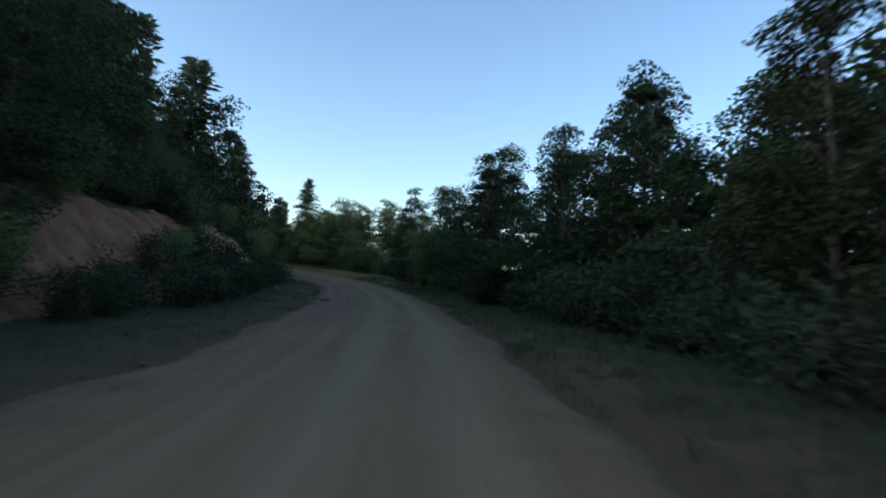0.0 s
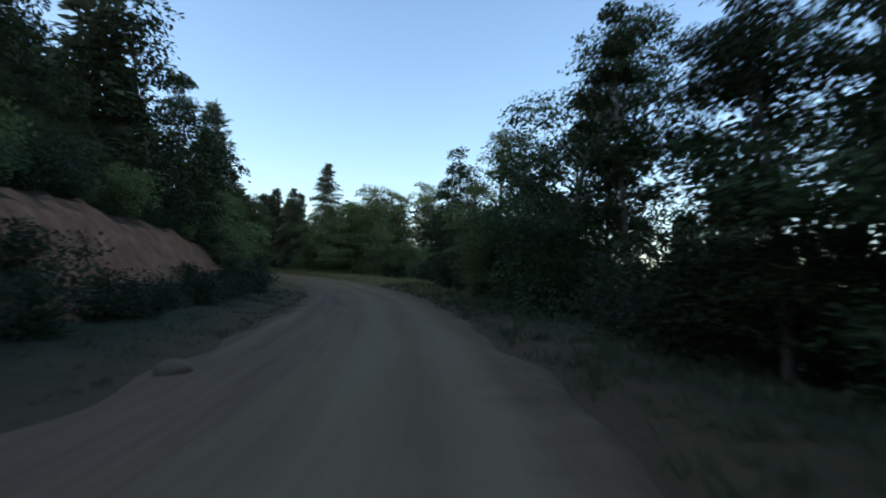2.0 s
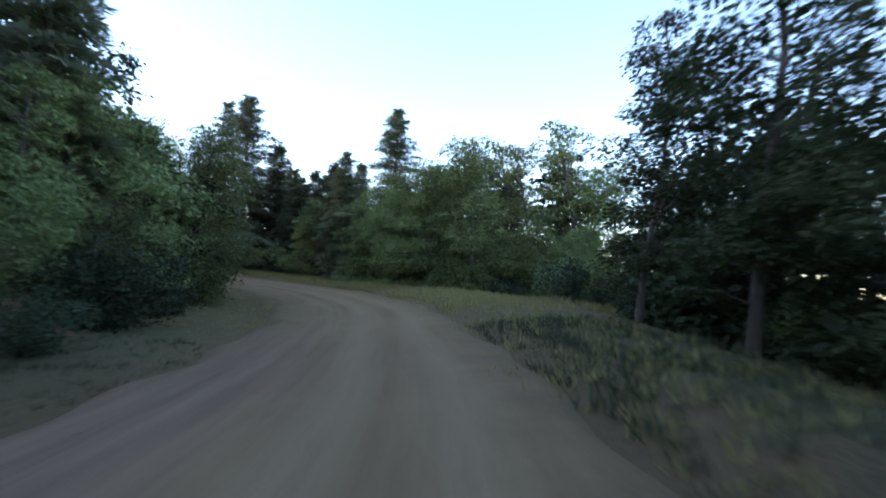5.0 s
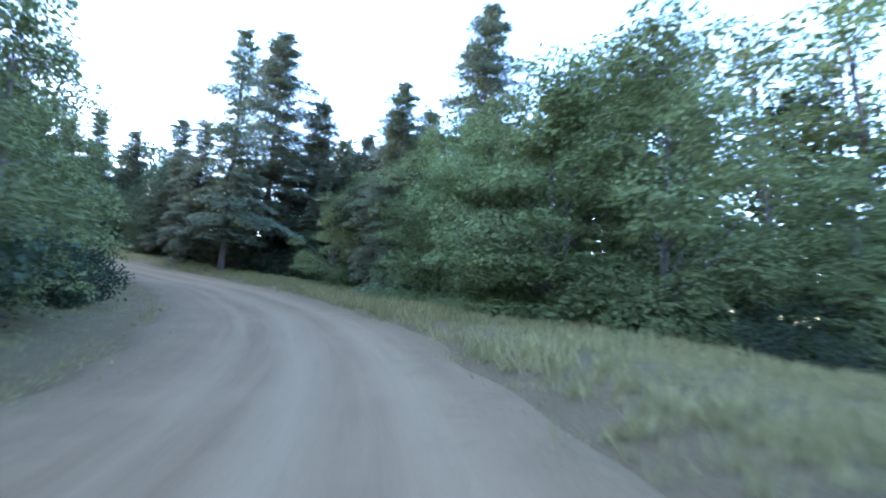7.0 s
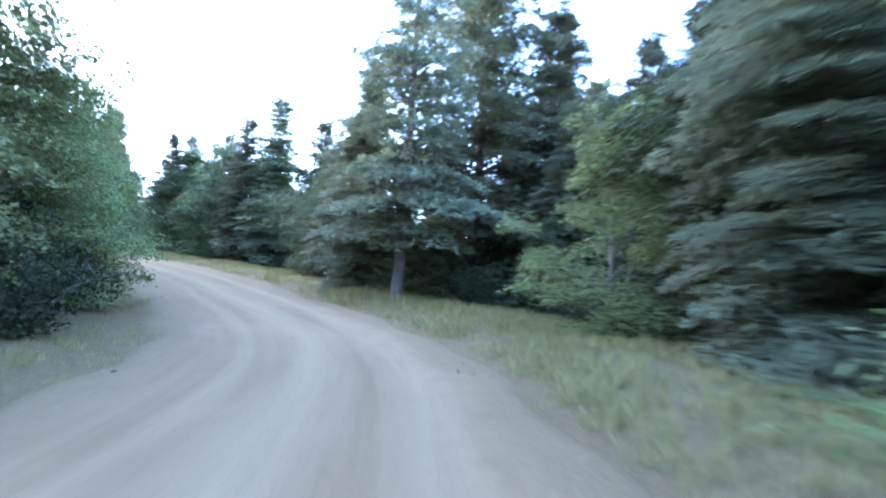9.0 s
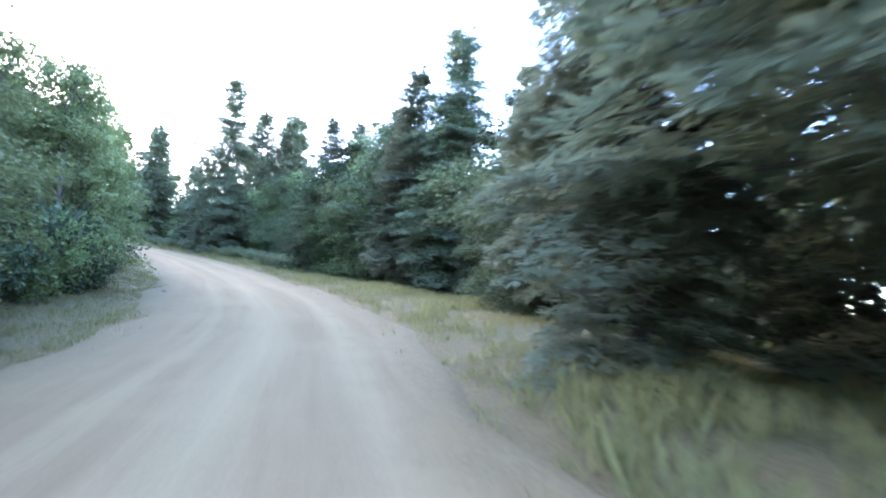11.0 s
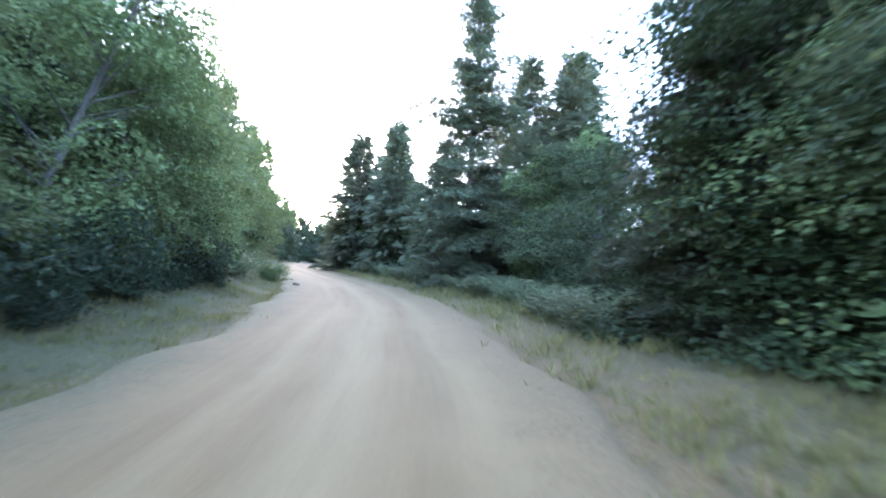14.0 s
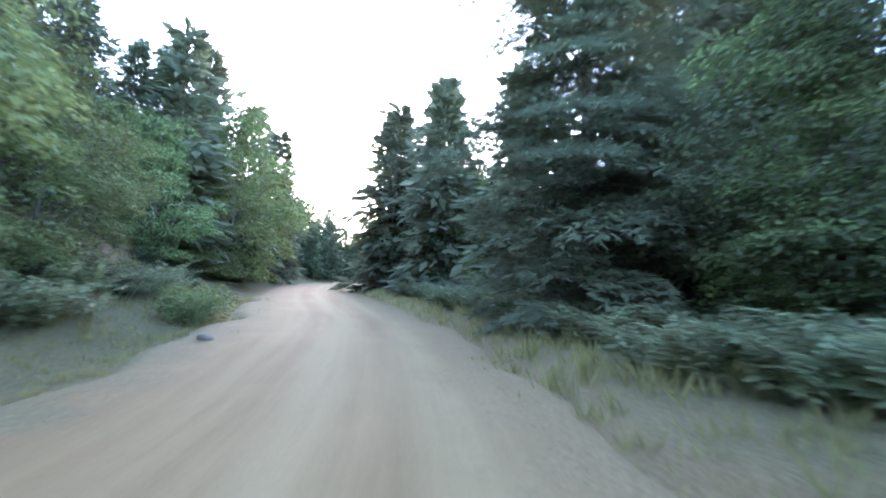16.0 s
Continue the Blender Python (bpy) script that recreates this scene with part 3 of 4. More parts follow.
def fern(seed, H=0.8, n=16):
    """A bracken clump: arching fronds, each with two rows of leaflets."""
    rng = np.random.default_rng(seed)
    at, along, size, pieces = [], [], [], []
    for k in range(n):
        a, L = rng.uniform(0, 2 * math.pi), H * rng.uniform(0.8, 1.35)
        foot = np.array([math.cos(a), math.sin(a), 0]) * rng.uniform(0.0, 0.35)
        w = np.linspace(0.2, 1, 17)
        out = np.array([math.cos(a), math.sin(a), 0.0])
        q = foot + out * (L * 0.75 * w ** 1.6)[:, None] + np.array([0, 0, 1.0]) * (L * (1.05 * w - 0.45 * w ** 2.5))[:, None]
        pieces.append(tube([foot, q[8], q[16]], [0.008, 0.006, 0.002], 3))
        side = np.array([-math.sin(a), math.cos(a), 0.0])
        for sgn in (-1, 1):
            at.append(q)
            along.append(sgn * side + out * 0.45 + rng.normal(size=(17, 3)) * 0.16)
            size.append(L * 0.25 * (1.08 - w) + 0.02)
    lv, lf = leaves(rng, np.concatenate(at), np.concatenate(along), np.concatenate(size), 0.34, 0.1)
    bv, bf = join(pieces)
    return mesh_of("stalks", bv, bf, FERN), mesh_of("fronds", lv, lf, FERN)


KINDS = {}


def kind(key, name, meshes, parts, size, label, category, group):
    zs = np.empty(len(meshes[1].vertices) * 3)
    meshes[1].vertices.foreach_get("co", zs)
    size = float(np.quantile(zs[2::3], 0.998))
    KINDS[key] = (name, meshes, parts, size, label, category, group)


FIR_LABELS = ("dense dark green fir with boughs down to the ground", "dark green fir with ragged drooping boughs", "slender dark green pointed fir", "old fir with bare lower stem and gappy boughs")
for i, (H, R, bare, gaps) in enumerate(((14, 2.9, 0.03, 0.04), (14, 3.0, 0.04, 0.08), (14, 2.5, 0.03, 0.04), (15, 2.7, 0.13, 0.40))):
    kind(f"fir{i}", "fir_tree", fir_tree(11 + i, H, R, bare, gaps, fine=(6.0, 6.0, 4.0, 4.5)[i], near=True), ("trunk", "crown"), H, FIR_LABELS[i], "tree", "firs along the road")
for i in range(2):
    kind(f"mid_fir{i}", "fir_tree", fir_tree(17 + i, 14, (2.9, 2.5)[i], 0.04, 0.06, fine=0.5, near=True), ("trunk", "crown"), 14, "dark green fir standing back from the road", "tree", "firs along the road")
for i in range(3):
    kind(f"far_fir{i}", "fir_tree", fir_tree(21 + i, 14, (2.5, 2.8, 2.2)[i], 0.04, 0.08, fine=0.22), ("trunk", "crown"), 14, "dark green fir deep in the forest", "tree", "firs in the forest behind")
OAK_LABELS = ("leafy green oak at the forest edge", "slim green oak with gaps in its crown", "broad bushy green oak", "young tree with fresh pale green leaves", "tall thin oak with sparse leaves against the sky")
for i, (H, R, nc, n, leaf, mat, thin) in enumerate(((9, 2.5, 95, 26000, 0.112, OAK, 0.0), (9, 1.9, 85, 17000, 0.115, OAK, 0.08), (8, 2.9, 95, 27000, 0.112, OAK, 0.0), (7, 2.5, 80, 23000, 0.112, HAZEL, 0.0), (9, 1.7, 85, 14000, 0.115, OAK, 0.12))):
    kind(f"oak{i}", "oak_tree", broadleaf(31 + i, H, (0.05, 0.10, 0.03, 0.03, 0.16)[i], R, nc, n, leaf, mat, thin), ("trunk", "crown"), H, OAK_LABELS[i], "tree", "broadleaf trees along the road")
kind("slim_oak", "oak_tree", broadleaf(36, 9, 0.25, 1.05, 60, 9000, 0.115, OAK, 0.1), ("trunk", "crown"), 9, "slim oak with a narrow leafy top", "tree", "broadleaf trees along the road")
kind("thin_hazel", "hazel_tree", broadleaf(37, 9, 0.22, 1.9, 70, 6500, 0.125, HAZEL, 0.38), ("trunk", "crown"), 9, "thin pale green tree with sky showing through", "tree", "broadleaf trees along the road")
for i, (H, R, n) in enumerate(((9, 1.9, 18000), (8, 2.8, 26000))):
    kind(f"lime{i}", "lime_tree", broadleaf(66 + i, H, 0.05, R, 90, n, 0.112, LIME, 0.04), ("trunk", "crown"), H, ("slim green lime tree among the firs", "broad green lime tree with leaves to the ground")[i], "tree", "broadleaf trees along the road")
for i in range(3):
    kind(f"mid_oak{i}", "oak_tree", broadleaf(61 + i, 9, 0.02, (2.6, 2.3, 2.9)[i], 80, 8500, 0.19, OAK), ("trunk", "crown"), 9, "leafy green oak inside the forest edge", "tree", "broadleaf trees along the road")
    kind(f"far_oak{i}", "broadleaf_tree", broadleaf(41 + i, 9, 0.04, (2.6, 2.3, 2.9)[i], 60, 2600, 0.33, OAK, 0.0, False), ("trunk", "crown"), 9, "green oak deep in the forest", "tree", "broadleaf trees in the forest behind")
BEECH_LABELS = ("leafy yellow-green beech beside the dirt road", "slim yellow-green beech with a ragged crown", "broad bushy beech with leaves to the ground")
for i, (H, R, nc, n, leaf) in enumerate(((9, 2.5, 95, 26000, 0.112), (9, 2.0, 85, 18000, 0.115), (8, 2.9, 95, 27000, 0.112))):
    kind(f"beech{i}", "beech_tree", broadleaf(131 + i, H, (0.04, 0.08, 0.02)[i], R, nc, n, leaf, BEECH), ("trunk", "crown"), H, BEECH_LABELS[i], "tree", "broadleaf trees along the road")
    kind(f"mid_beech{i}", "beech_tree", broadleaf(161 + i, 9, 0.02, (2.6, 2.3, 2.9)[i], 80, 8500, 0.19, BEECH), ("trunk", "crown"), 9, "leafy yellow-green beech inside the forest edge", "tree", "broadleaf trees along the road")
    kind(f"mid_hazel{i}", "hazel_tree", broadleaf(171 + i, 7, 0.02, (2.4, 2.2, 2.7)[i], 75, 8500, 0.17, HAZEL), ("trunk", "crown"), 7, "hazel tree with fresh pale green leaves", "tree", "broadleaf trees along the road")
for i in range(2):
    kind(f"thicket{i}", "young_tree", broadleaf(91 + i, 5, 0.0, (2.1, 2.5)[i], 48, 2000, 0.28, SHRUB, 0.0, False), ("trunk", "crown"), 5, "bushy young tree filling the wood's edge", "tree", "young trees under the forest")
SHRUB_LABELS = ("dense dark green shrub on the verge", "low spreading green shrub on the verge", "tall pale green shrub at the wood's edge", "small green shrub in the grass")
for i, (H, R, n, leaf, mat) in enumerate(((1.8, 1.4, 2600, 0.115, SHRUB), (1.4, 1.6, 2500, 0.11, SHRUB), (2.4, 1.5, 2800, 0.125, HAZEL), (0.9, 1.0, 1000, 0.09, SHRUB))):
    kind(f"shrub{i}", ("shrub", "shrub", "hazel_bush", "shrub")[i], shrub(51 + i, H, R, n, leaf, mat), ("stem", "foliage"), H, SHRUB_LABELS[i], "shrub", "shrubs on the verges")
for i in range(2):
    kind(f"fern{i}", "fern", fern(71 + i, (0.85, 0.65)[i], (18, 14)[i]), ("stalk", "frond"), 0.9, "pale green bracken clump in the grass", "fern", "bracken on the verge")

MADE = {}


def plant(key, x, y, h, turn=None, lean=0.0, squash=1.0):
    """Stands a plant of that kind, h metres high, on the ground at x, y."""
    name, meshes, parts, size, label, category, group = KINDS[key]
    z = float(height(x, y)[0][0])
    k = h / size
    m = pose(x, y, z, lean, 0, random.uniform(0, 360) if turn is None else turn) @ Matrix.Diagonal((k * squash, k * squash, k, 1))
    if key not in MADE:
        ob = tagged(new(name), label, category, group)
        for n, me in zip(parts, meshes):
            tagged(part(n, me, ob), kind="stuff" if name == "fern" else "")
        ob.matrix_basis = Matrix.Identity(4)
        MADE[key] = ob
        ob.matrix_basis = m
        return ob
    first = MADE[key]
    keep = first.matrix_basis.copy()
    first.matrix_basis = Matrix.Identity(4)
    ob = copy_thing(first, m)
    first.matrix_basis = keep
    return ob


def row(keys, s0, s1, step, u0, u1, h0, h1, squash=1.0, jitter=0.5):
    """A loose row of plants between two distances along the road, u0 to u1 metres to its right, in a hash of heights."""
    s = s0
    while s < s1:
        x, y = at_road(s + random.uniform(-jitter, jitter) * step, random.uniform(u0, u1))
        plant(random.choice(keys), x, y, random.uniform(h0, h1), lean=random.uniform(-3, 3), squash=squash * random.uniform(0.85, 1.15))
        s += step * random.uniform(0.75, 1.25)


def stand(trees):
    """Trees at given places, whose tops reach a given height above the start's road."""
    for key, x, y, top in trees:
        s, u, _, _ = (float(v[0]) for v in along_across(x, y))
        if -6.0 < u < 3.6:
            x, y = at_road(s, -7.0 if u < -1.3 else 6.5)
        plant(key, x, y, max(2.0, top - float(height(x, y)[0][0])), lean=random.uniform(-1.5, 1.5), squash=random.uniform(0.92, 1.08) * (1.15 if "fir" in key else 1.08))


random.seed(5)
OAKS, FIRS = ["oak0", "oak1", "oak2", "oak4"], ["fir0", "fir1", "fir2"]
FAR_OAKS, FAR_FIRS = ["far_oak0", "far_oak1", "far_oak2"], ["far_fir0", "far_fir1", "far_fir2"]
# trees that can be told apart: the first straight, the bend, past it, and the last stretch
stand([
    ("far_fir2", -23.7, 51.8, 19.9), ("mid_oak0", -20.8, 54.1, 16.1), ("far_fir0", -23.7, 40.9, 19.1), ("oak0", -15.9, 23.1, 15.3),
    ("oak2", -12.7, 16.4, 10.7), ("oak4", 8.1, 11.8, 9.4), ("oak0", 12.0, 23.3, 12.6), ("oak4", 9.8, 25.7, 12.2),
    ("oak1", 7.4, 27.5, 10.4), ("oak1", 2.6, 48.8, 11.6), ("oak1", 3.5, 30.7, 7.9), ("oak4", 5.4, 32.7, 11.0),
    ("oak0", 4.9, 27.9, 8.9), ("oak4", 5.2, 25.4, 8.6), ("slim_oak", 3.1, 39.6, 10.5), ("oak0", 1.5, 43.6, 12.2),
    ("beech1", -0.5, 54.6, 10.7), ("oak4", -4.1, 66.1, 12.0), ("lime0", -2.1, 61.5, 9.7), ("oak3", -1.3, 54.8, 5.8),
    ("mid_fir1", 12.5, 57.9, 8.1), ("mid_fir1", 17.4, 62.4, 9.4), ("oak3", -15.3, 90.5, 11.3), ("oak3", -18.7, 92.9, 10.9),
])
stand([
    ("far_fir2", -15.2, 105.7, 12.9), ("mid_oak0", -27.5, 74.8, 13.5), ("oak1", -23.9, 61.6, 15.4), ("mid_fir1", -25.0, 68.7, 16.2),
    ("far_fir1", -42.0, 115.8, 14.2), ("fir2", -38.3, 113.4, 15.0), ("fir2", -30.0, 104.9, 14.1), ("far_oak0", -24.0, 109.1, 13.5),
    ("far_oak1", -12.1, 102.3, 12.6), ("far_fir1", -46.0, 120.0, 16.8), ("far_oak1", -41.5, 115.1, 10.6), ("far_oak0", -37.9, 113.7, 11.3),
    ("oak4", 1.8, 50.1, 8.6), ("oak4", 1.3, 53.0, 10.0), ("oak4", -5.9, 71.6, 10.6), ("oak4", 3.4, 46.2, 10.6), ("mid_fir0", 15.0, 60.5, 9.0), ("oak3", -1.1, 55.6, 4.6), ("oak1", 8.5, 20.2, 9.3),
])
stand([
    ("fir2", -55.4, 109.2, 13.6), ("beech2", -24.9, 97.6, 10.4), ("oak3", -18.2, 93.0, 11.4), ("beech2", -20.6, 94.4, 9.6),
    ("oak3", -17.3, 98.8, 14.5), ("thin_hazel", -12.1, 96.4, 12.8), ("thin_hazel", -8.7, 97.5, 14.7), ("oak3", -6.4, 97.5, 11.9),
    ("thin_hazel", -13.5, 100.2, 14.1), ("beech0", -26.5, 77.6, 9.7), ("beech1", -29.3, 82.2, 10.1), ("oak3", -23.0, 97.5, 11.7),
    ("oak3", -20.0, 99.4, 12.3), ("oak1", -26.9, 100.4, 9.6), ("fir0", -40.4, 110.0, 11.8), ("fir0", -30.9, 103.6, 12.9),
    ("beech0", -47.6, 93.7, 10.1), ("beech0", -43.4, 91.0, 9.9), ("lime1", -57.6, 106.0, 11.0), ("oak2", -56.3, 106.3, 9.1),
    ("fir0", -67.6, 111.2, 18.2), ("fir2", -69.6, 109.6, 16.8), ("fir2", -76.4, 110.8, 16.7), ("fir2", -68.4, 115.0, 17.5), ("fir0", -61.0, 114.6, 18.2),
])
stand([
    ("fir0", -45.0, 115.4, 15.8), ("oak3", -37.0, 110.9, 11.5), ("beech2", -39.3, 113.4, 9.0), ("mid_fir0", -44.4, 119.8, 15.7),
    ("far_fir0", -49.9, 126.4, 16.5), ("thin_hazel", -9.8, 97.9, 13.3), ("thin_hazel", -10.3, 104.4, 14.8), ("thin_hazel", -8.4, 101.0, 10.7),
    ("oak3", -34.1, 102.9, 8.6), ("oak0", -31.4, 104.6, 10.9), ("oak1", -30.2, 104.6, 12.8), ("oak2", -33.2, 106.4, 9.0), ("oak4", -32.6, 108.6, 13.4), ("beech0", -41.7, 88.8, 13.1), ("beech0", -47.0, 94.2, 9.5), ("beech1", -49.6, 95.3, 10.2), ("beech1", -53.6, 95.9, 9.6),
    ("fir3", -44.8, 105.1, 20.8), ("fir1", -46.5, 111.1, 23.5), ("fir2", -43.9, 113.6, 18.6), ("fir0", -48.6, 105.7, 14.5),
    ("fir1", -24.5, 101.0, 17.7), ("fir1", -29.3, 101.6, 14.2), ("fir2", -36.3, 114.0, 16.0),
])
stand([
    ("beech2", -69.5, 94.3, 12.4), ("beech0", -63.6, 95.9, 12.1), ("beech1", -66.7, 95.9, 12.2), ("beech0", -78.1, 93.6, 13.1), ("beech1", -92.7, 91.3, 13.4), ("oak4", -61.4, 111.6, 13.4), ("oak4", -63.6, 113.4, 12.6),
    ("beech0", -88.3, 92.1, 16.3),
    ("lime0", -67.3, 111.1, 14.6), ("lime1", -74.5, 110.0, 13.2), ("oak1", -81.3, 109.1, 15.1), ("fir0", -101.4, 102.2, 25.5),
    ("mid_fir1", -106.8, 105.2, 24.3), ("mid_fir0", -108.3, 108.8, 25.1), ("fir1", -80.6, 107.6, 16.7), ("far_fir1", -120.0, 94.8, 23.8),
    ("mid_fir0", -134.5, 88.2, 26.8), ("oak2", -79.3, 108.0, 13.2), ("lime0", -75.8, 109.2, 13.8), ("oak2", -80.6, 108.6, 15.9),
    ("lime0", -77.2, 109.5, 15.3), ("lime1", -73.8, 110.5, 15.1), ("oak1", -70.4, 111.1, 14.8), ("beech0", -81.6, 92.7, 16.3),
])
stand([
    ("beech2", -88.5, 91.7, 16.3), ("beech0", -75.1, 93.2, 14.5), ("far_fir1", -108.2, 95.9, 19.3), ("beech0", -76.9, 109.9, 16.7),
    ("fir1", -83.7, 110.3, 17.8), ("fir3", -91.3, 110.8, 16.0), ("lime1", -60.5, 112.3, 13.7), ("lime1", -58.4, 111.7, 12.8),
])
stand([
    ("oak3", -85.7, 92.2, 15.6), ("oak3", -91.2, 91.1, 16.5), ("far_fir1", -113.8, 81.5, 24.2), ("oak3", -119.8, 81.2, 22.6),
    ("lime1", -89.8, 107.2, 13.4), ("beech0", -91.1, 109.7, 14.1), ("lime1", -84.2, 109.6, 14.6), ("oak3", -98.5, 88.3, 15.1),
    ("oak3", -95.5, 90.1, 14.1), ("oak3", -104.5, 84.8, 16.4), ("oak3", -109.7, 83.4, 17.6), ("oak3", -115.3, 82.7, 18.3),
    ("oak3", -124.2, 81.6, 18.5), ("mid_fir0", -106.0, 81.3, 23.7), ("mid_fir1", -113.5, 78.4, 23.8), ("mid_fir1", -115.8, 78.8, 24.3),
    ("far_fir2", -122.0, 77.8, 27.1), ("far_fir0", -129.0, 76.9, 26.0), ("far_fir2", -137.7, 75.6, 26.9), ("beech0", -98.3, 107.3, 15.1),
    ("beech1", -122.1, 96.9, 19.2), ("mid_fir0", -104.9, 108.0, 23.6), ("beech0", -99.0, 106.8, 16.7), ("beech1", -102.1, 109.0, 14.3),
])
stand([
    ("far_fir0", -166.9, 67.6, 23.3), ("far_fir1", -174.5, 67.4, 25.4), ("far_oak0", -170.0, 71.9, 23.0), ("far_fir2", -148.2, 81.1, 24.8),
    ("beech0", -118.2, 98.4, 16.6), ("mid_oak2", -111.9, 100.4, 15.8), ("far_oak0", -164.5, 72.8, 21.6), ("far_oak1", -143.0, 81.2, 19.2),
    ("far_oak2", -132.5, 87.2, 18.4), ("lime1", -98.1, 106.8, 15.8), ("lime1", -96.0, 108.9, 16.0), ("mid_fir1", -123.9, 94.2, 25.7),
    ("far_fir1", -126.9, 90.3, 24.6), ("beech0", -121.1, 95.3, 17.1), ("beech2", -123.8, 91.0, 17.0),
])
# downhill forest
random.seed(7)
MID, BMID, THICK = ["mid_oak0", "mid_oak1", "mid_oak2"], ["mid_beech0", "mid_beech1", "mid_beech2"], ["thicket0", "thicket1"]
row(MID, 4, 32, 3.4, 7.6, 10.0, 6, 8.5)
row(MID, 33, 50, 4.0, 9.0, 10.5, 2.2, 3.2)
row(MID, 57, 63, 3.6, 7.6, 10.5, 4, 6)
row(MID, 63, 74, 3.0, 10.2, 12.2, 5, 8)
row(THICK, -6, 32, 2.0, 10.0, 13.0, 5.0, 7.0)
row(THICK, 32, 60, 2.4, 10.0, 13.0, 2.0, 3.2)
row(THICK, 60, 74, 2.0, 10.0, 13.0, 5.0, 7.0)
row(FAR_OAKS, -10, 36, 2.8, 12, 17, 9, 12.5)
row(FAR_OAKS, 37, 58, 3.0, 13, 18, 3.2, 4.8)
row(FAR_OAKS, 62, 78, 2.8, 12, 17, 8, 11)
row(FAR_OAKS + FAR_FIRS, 0, 34, 3.4, 18, 30, 12, 17)
row(FAR_OAKS + FAR_FIRS, 35, 58, 3.4, 18, 32, 4.5, 7.5)
row(FAR_OAKS + FAR_FIRS, 60, 72, 3.4, 18, 30, 10, 14)
row(["shrub0", "shrub1"], 0, 36, 1.9, 4.8, 6.4, 1.3, 2.3)
row(["shrub0", "shrub1"], 36, 58, 2.0, 5.4, 7.0, 1.2, 2.0)
row(["shrub0", "shrub1", "shrub0"], 14, 31, 3.2, 6.0, 7.5, 2.2, 3.4)
row(["shrub2", "shrub2", "shrub0"], 64, 84, 1.5, 9.2, 10.6, 1.6, 2.8)
row(["mid_hazel0", "mid_hazel2", "mid_beech1"], 72, 112, 2.6, 11, 13.5, 4, 6)
row(["shrub0", "shrub1"], 80, 98, 1.5, 10.5, 12.5, 1.5, 2.5)
row(THICK, 72, 80, 2.2, 13, 17, 2.6, 3.8)
row(THICK, 80, 98, 2.2, 13, 16, 2.6, 3.6)
row(THICK, 98, 122, 1.8, 13, 17, 4.0, 6.0)
row(FAR_FIRS + FAR_OAKS, 98, 120, 2.4, 16, 26, 10, 14)
row(["oak2", "mid_beech0", "mid_oak2"], 116, 150, 2.6, 8.6, 10.5, 3.8, 6.5)
row(MID, 150, 176, 3.0, 8.6, 10.5, 3.5, 6)
row(THICK, 116, 205, 1.9, 10.5, 14.5, 4.0, 6.5)
row(FAR_FIRS + FAR_OAKS[:1], 110, 145, 2.4, 13.5, 26, 8, 11.5)
row(FAR_FIRS + FAR_OAKS[:1], 145, 205, 2.4, 13.5, 26, 10, 15)
row(["shrub1", "shrub3", "shrub0"], 76, 122, 1.9, 7.8, 10.0, 0.7, 1.5)
row(["shrub0", "shrub1"], 118, 150, 1.4, 7.0, 8.6, 1.0, 1.9)
row(["fern0", "fern1"], 154, 200, 0.20, 3.4, 7.4, 0.55, 1.05)
row(["shrub0", "shrub1"], 150, 205, 2.2, 7.2, 9.0, 1.0, 1.7)
# uphill forest
row(["shrub0", "shrub1", "shrub0"], -6, 38, 1.5, -9.8, -7.8, 1.2, 2.0)
row(["shrub0", "shrub1", "shrub3"], 38, 58, 1.15, -9.4, -7.6, 0.95, 1.5)
row(["shrub0", "shrub1"], 58, 70, 1.5, -9.8, -7.8, 1.2, 2.0)
for s0, s1 in ((-6, 19), (24, 36), (64, 68)):
    row(["shrub0", "shrub1", "shrub2"], s0, s1, 1.5, -11.8, -9.6, 1.2, 2.1)
row(["shrub0", "shrub2", "shrub1"], -6, 66, 1.6, -14.2, -12.2, 1.4, 2.6)
row(["lime1", "mid_oak0", "lime1"], 4, 66, 3.6, -16.5, -14.4, 3.5, 5.5)
row(MID, 14, 74, 4.0, -21, -16.5, 7, 10)
row(THICK, 0, 80, 2.4, -22, -17, 3.5, 6)
row(FAR_OAKS + FAR_FIRS, 10, 82, 2.8, -30, -20, 10, 14)
row(["shrub0", "shrub1", "shrub2"], 68, 138, 1.5, -10.0, -8.6, 1.8, 3.2)
row(["shrub0", "shrub2", "shrub1"], 98, 150, 1.5, -8.8, -7.0, 1.5, 2.7)
row(["shrub2", "shrub0"], 134, 205, 1.6, -12.8, -10.6, 2.2, 3.4)
row(["fern0", "fern1"], 168, 182, 0.5, -8.0, -6.4, 0.5, 0.95)
row(["shrub3", "shrub1"], 160, 190, 2.4, -8.4, -6.8, 0.5, 1.0)
plant("shrub2", -100.2, 91.7, 1.05, squash=1.7)
plant("shrub2", -101.7, 91.2, 1.15, squash=1.6)
row(["shrub0", "shrub2", "shrub1"], 138, 170, 1.1, -8.4, -7.0, 1.3, 2.3)
row(["shrub1", "shrub3"], 138, 166, 1.8, -7.0, -6.3, 0.6, 1.1)
row(["shrub0", "shrub2"], 126, 152, 1.4, -10.4, -9.0, 1.4, 2.4)
row(["shrub1", "shrub3"], 136, 200, 3.2, -10.5, -8.6, 0.7, 1.3)
row(["beech2", "mid_beech0", "mid_hazel2"], 72, 140, 2.6, -12.6, -10.2, 6.0, 9)
row(["mid_hazel0", "mid_hazel2", "mid_hazel1"], 138, 178, 2.6, -14.5, -12.2, 5.0, 8)
row(BMID, 178, 210, 4.0, -15, -12.5, 5.0, 7)
row(THICK, 74, 210, 2.0, -17, -13.5, 4, 7)
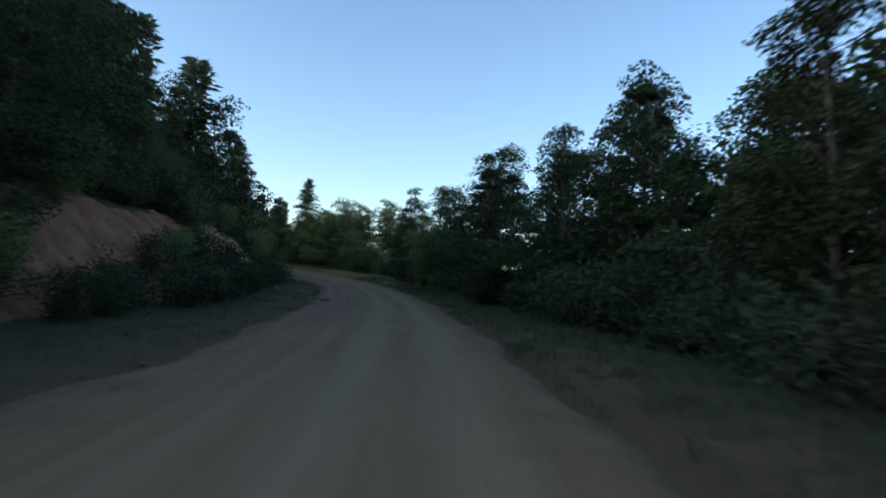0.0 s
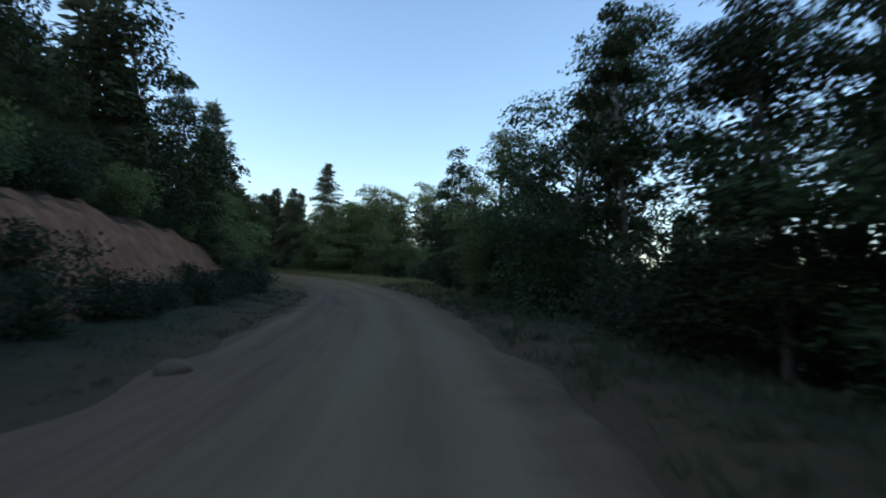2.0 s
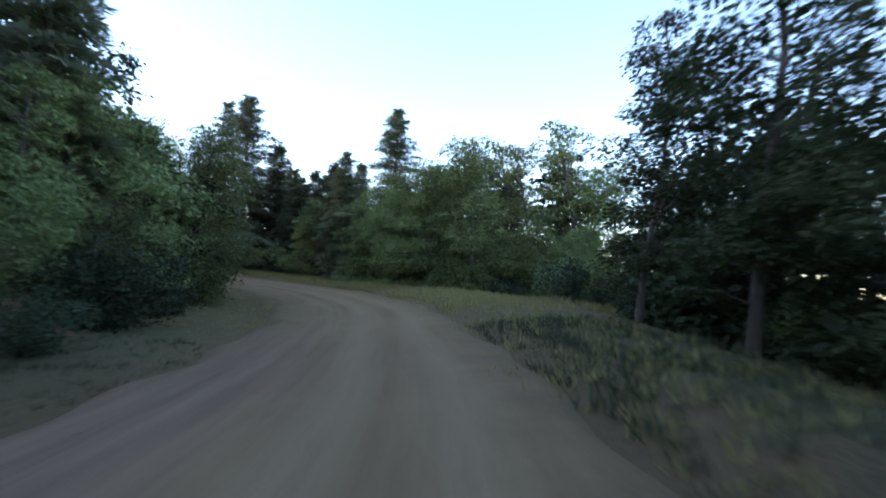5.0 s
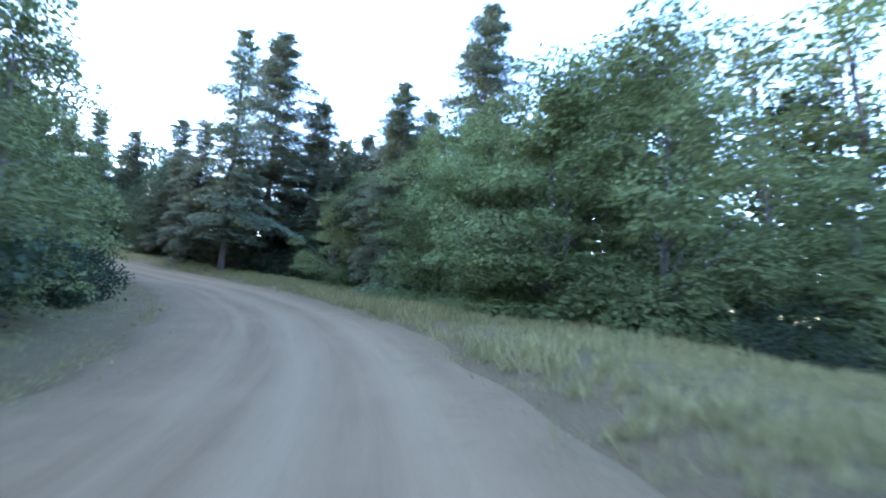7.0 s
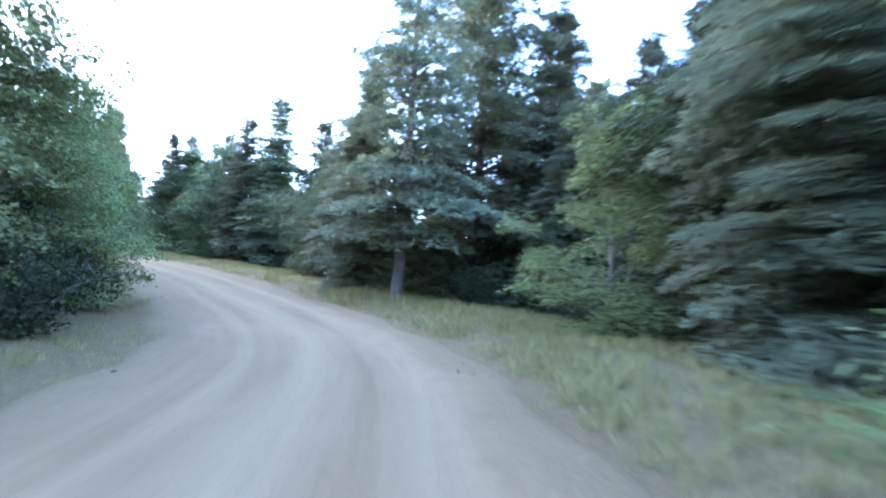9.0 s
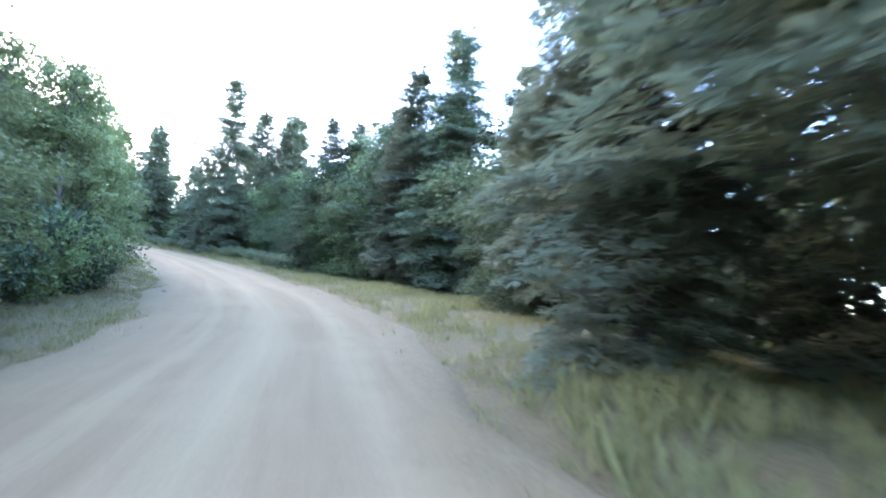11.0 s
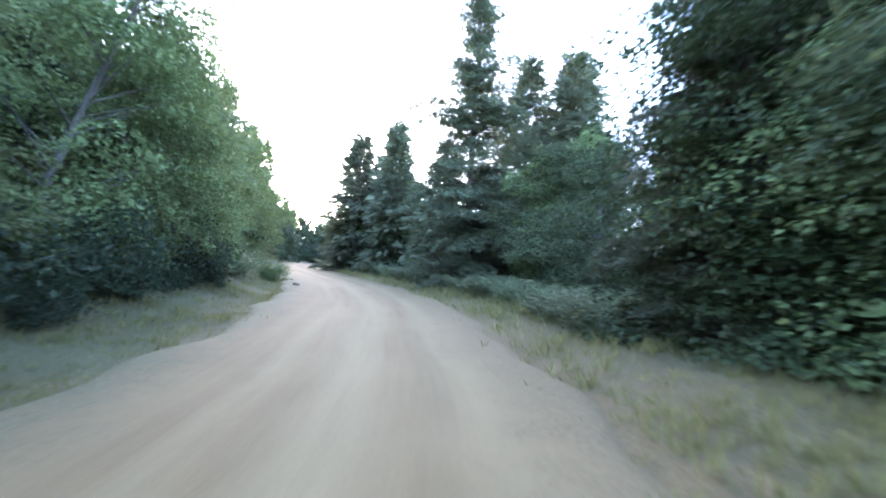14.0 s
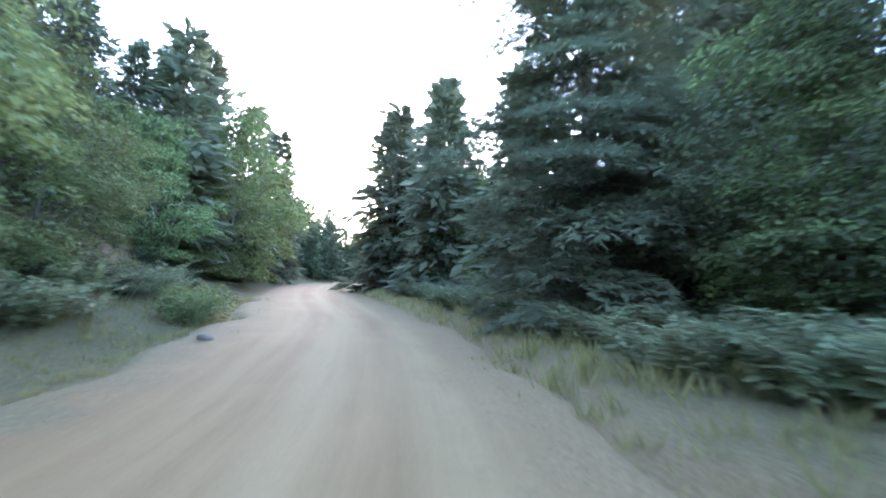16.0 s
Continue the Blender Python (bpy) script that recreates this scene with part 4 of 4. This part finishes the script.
row(FAR_OAKS, 74, 210, 3.0, -20, -15.5, 8, 12)
row(FAR_FIRS, 78, 240, 3.0, -26, -17, 10, 15)
# the far end of the road
row(FAR_OAKS, 190, 330, 3.0, 12, 30, 8, 12)
row(FAR_OAKS, 190, 330, 3.0, -30, -13, 7, 11)
row(THICK, 195, 320, 3.0, 5.5, 8, 3.5, 6)
row(THICK, 195, 320, 3.0, -10, -7, 3.5, 6)
row(FAR_FIRS + FAR_OAKS, 200, 310, 3.0, 6, 12, 9, 14)
row(FAR_FIRS + FAR_OAKS, 205, 310, 3.0, -14, -8, 8, 13)


def dead_trunk():
    """A bare pale stem that leans among the firs."""
    x, y = -107.8, 78.5
    z = float(height(x, y)[0][0])
    path = [(0, 0, -0.3), (0.22, 0.75, (19.4 - z) * 0.45), (0.55, 1.85, 19.4 - z), (0.86, 2.85, 23.1 - z)]
    ob = tagged(new("dead_tree"), "bare pale dead trunk leaning among dark firs", "tree")
    ob.matrix_basis = pose(x, y, z)
    v, f = tube(path, [0.17, 0.15, 0.12, 0.05], 8)
    part("trunk", mesh_of("dead_trunk", v, f, DEAD_WOOD, True), ob)
    v, f = join([tube([(0.5, 1.7, 18.2 - z), (0.9, 1.5, 19.0 - z), (1.4, 1.4, 19.3 - z)], [0.04, 0.025, 0.01], 4), tube([(0.7, 2.3, 21.1 - z), (0.4, 2.7, 21.7 - z), (0.2, 3.2, 21.9 - z)], [0.03, 0.02, 0.008], 4)])
    part("branch", mesh_of("dead_branches", v, f, DEAD_WOOD, True), ob)


dead_trunk()


def stone(seed, size=0.2):
    """A rough field stone or clod: an uneven, flattened lump."""
    rng = np.random.default_rng(seed)
    bm = bmesh.new()
    bmesh.ops.create_icosphere(bm, subdivisions=2, radius=1.0)
    k = rng.normal(size=(5, 3))
    for v in bm.verts:
        n = np.array(v.co)
        v.co *= 1 + 0.16 * sum(math.sin(2.2 * float(n @ q) + i) for i, q in enumerate(k)) / 2
        v.co.z = v.co.z * 0.6 + 0.25
    me = bpy.data.meshes.new("stone")
    bm.to_mesh(me)
    bm.free()
    me.polygons.foreach_set("use_smooth", [True] * len(me.polygons))
    me.materials.append(STONE)
    return me


def scatter_stones():
    """Clods and stones beside the wheel tracks and along the ditch."""
    shapes = [stone(81 + i) for i in range(4)]
    spots = [(-5.9, 29.8, 0.26), (-64.4, 99.2, 0.09), (-97.3, 94.1, 0.17), (-4.4, 52.2, 0.09)]
    for _ in range(26):
        x, y = at_road(random.uniform(4, 190), random.uniform(-6.4, -3.4))
        spots.append((x, y, random.uniform(0.03, 0.07)))
    for x, y, r in spots:
        ob = tagged(new("stone", random.choice(shapes)), "dull brown stone lying at the edge of the dirt road", "stone", "stones along the road")
        s, u, z, k = (float(v[0]) for v in along_across(x, y))
        top = float(height(x, y)[0][0]) if not -4.4 < u < 1.7 else z + k * u - 0.01
        ob.matrix_basis = pose(x, y, top - 0.12 * r, random.uniform(-12, 12), random.uniform(-12, 12), random.uniform(0, 360)) @ Matrix.Diagonal((r * random.uniform(0.9, 1.2), r, r * random.uniform(1.0, 1.3), 1))


scatter_stones()


def grass(zones, material, label, seed=9):
    """Tufts of thin bent blades, dry and green, on the verges: one joined mesh."""
    rng = np.random.default_rng(seed)
    at, aim, size = [], [], []
    for s0, s1, u0, u1, per, tall in zones:
        n = int((s1 - s0) * (u1 - u0) * per)
        ss, uu = rng.uniform(s0, s1, n), rng.uniform(u0, u1, n)
        i = np.clip(np.searchsorted(ALONG, ss), 1, len(ALONG) - 1)
        x, y = LINE[i, 0] + RIGHT[i, 0] * uu, LINE[i, 1] + RIGHT[i, 1] * uu
        keep = wavy(x, y, 1.4, 6) + 0.6 * rng.normal(size=n) > -0.45
        x, y, n = x[keep], y[keep], int(keep.sum())
        z = height(x, y)[0]
        h = tall * rng.uniform(0.45, 1.15, n) * (0.8 + 0.35 * wavy(x, y, 2.2, 8))
        for _ in range(9):
            at.append(np.stack([x, y, z - 0.03], 1) + np.c_[rng.normal(size=(n, 2)) * 0.09, np.zeros(n)])
            aim.append(np.c_[rng.normal(size=(n, 2)) * 0.42, np.ones(n)])
            size.append(h * rng.uniform(0.5, 1.1, n))
    v, f = leaves(rng, np.concatenate(at), np.concatenate(aim), np.concatenate(size), 0.10, 0.05)
    tagged(new("verge_grass", mesh_of("verge_grass", v, f, material)), label, "grass", kind="stuff")


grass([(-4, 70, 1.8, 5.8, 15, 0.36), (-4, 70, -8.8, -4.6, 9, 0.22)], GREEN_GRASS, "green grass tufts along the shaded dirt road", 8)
grass([(50, 76, 1.8, 5.8, 8, 0.36), (76, 122, 1.9, 10, 24, 0.46), (72, 122, -9.5, -4.7, 14, 0.20), (122, 150, 1.9, 8.5, 22, 0.34),
       (122, 152, -10.5, -4.4, 24, 0.23), (152, 190, -10.5, -4.6, 32, 0.26), (150, 200, 1.8, 6.5, 9, 0.5),
       (76, 190, -4.7, -3.5, 6, 0.22), (60, 190, 1.1, 1.9, 6, 0.28)], GRASS, "dry straw and green grass tufts along the dirt road")
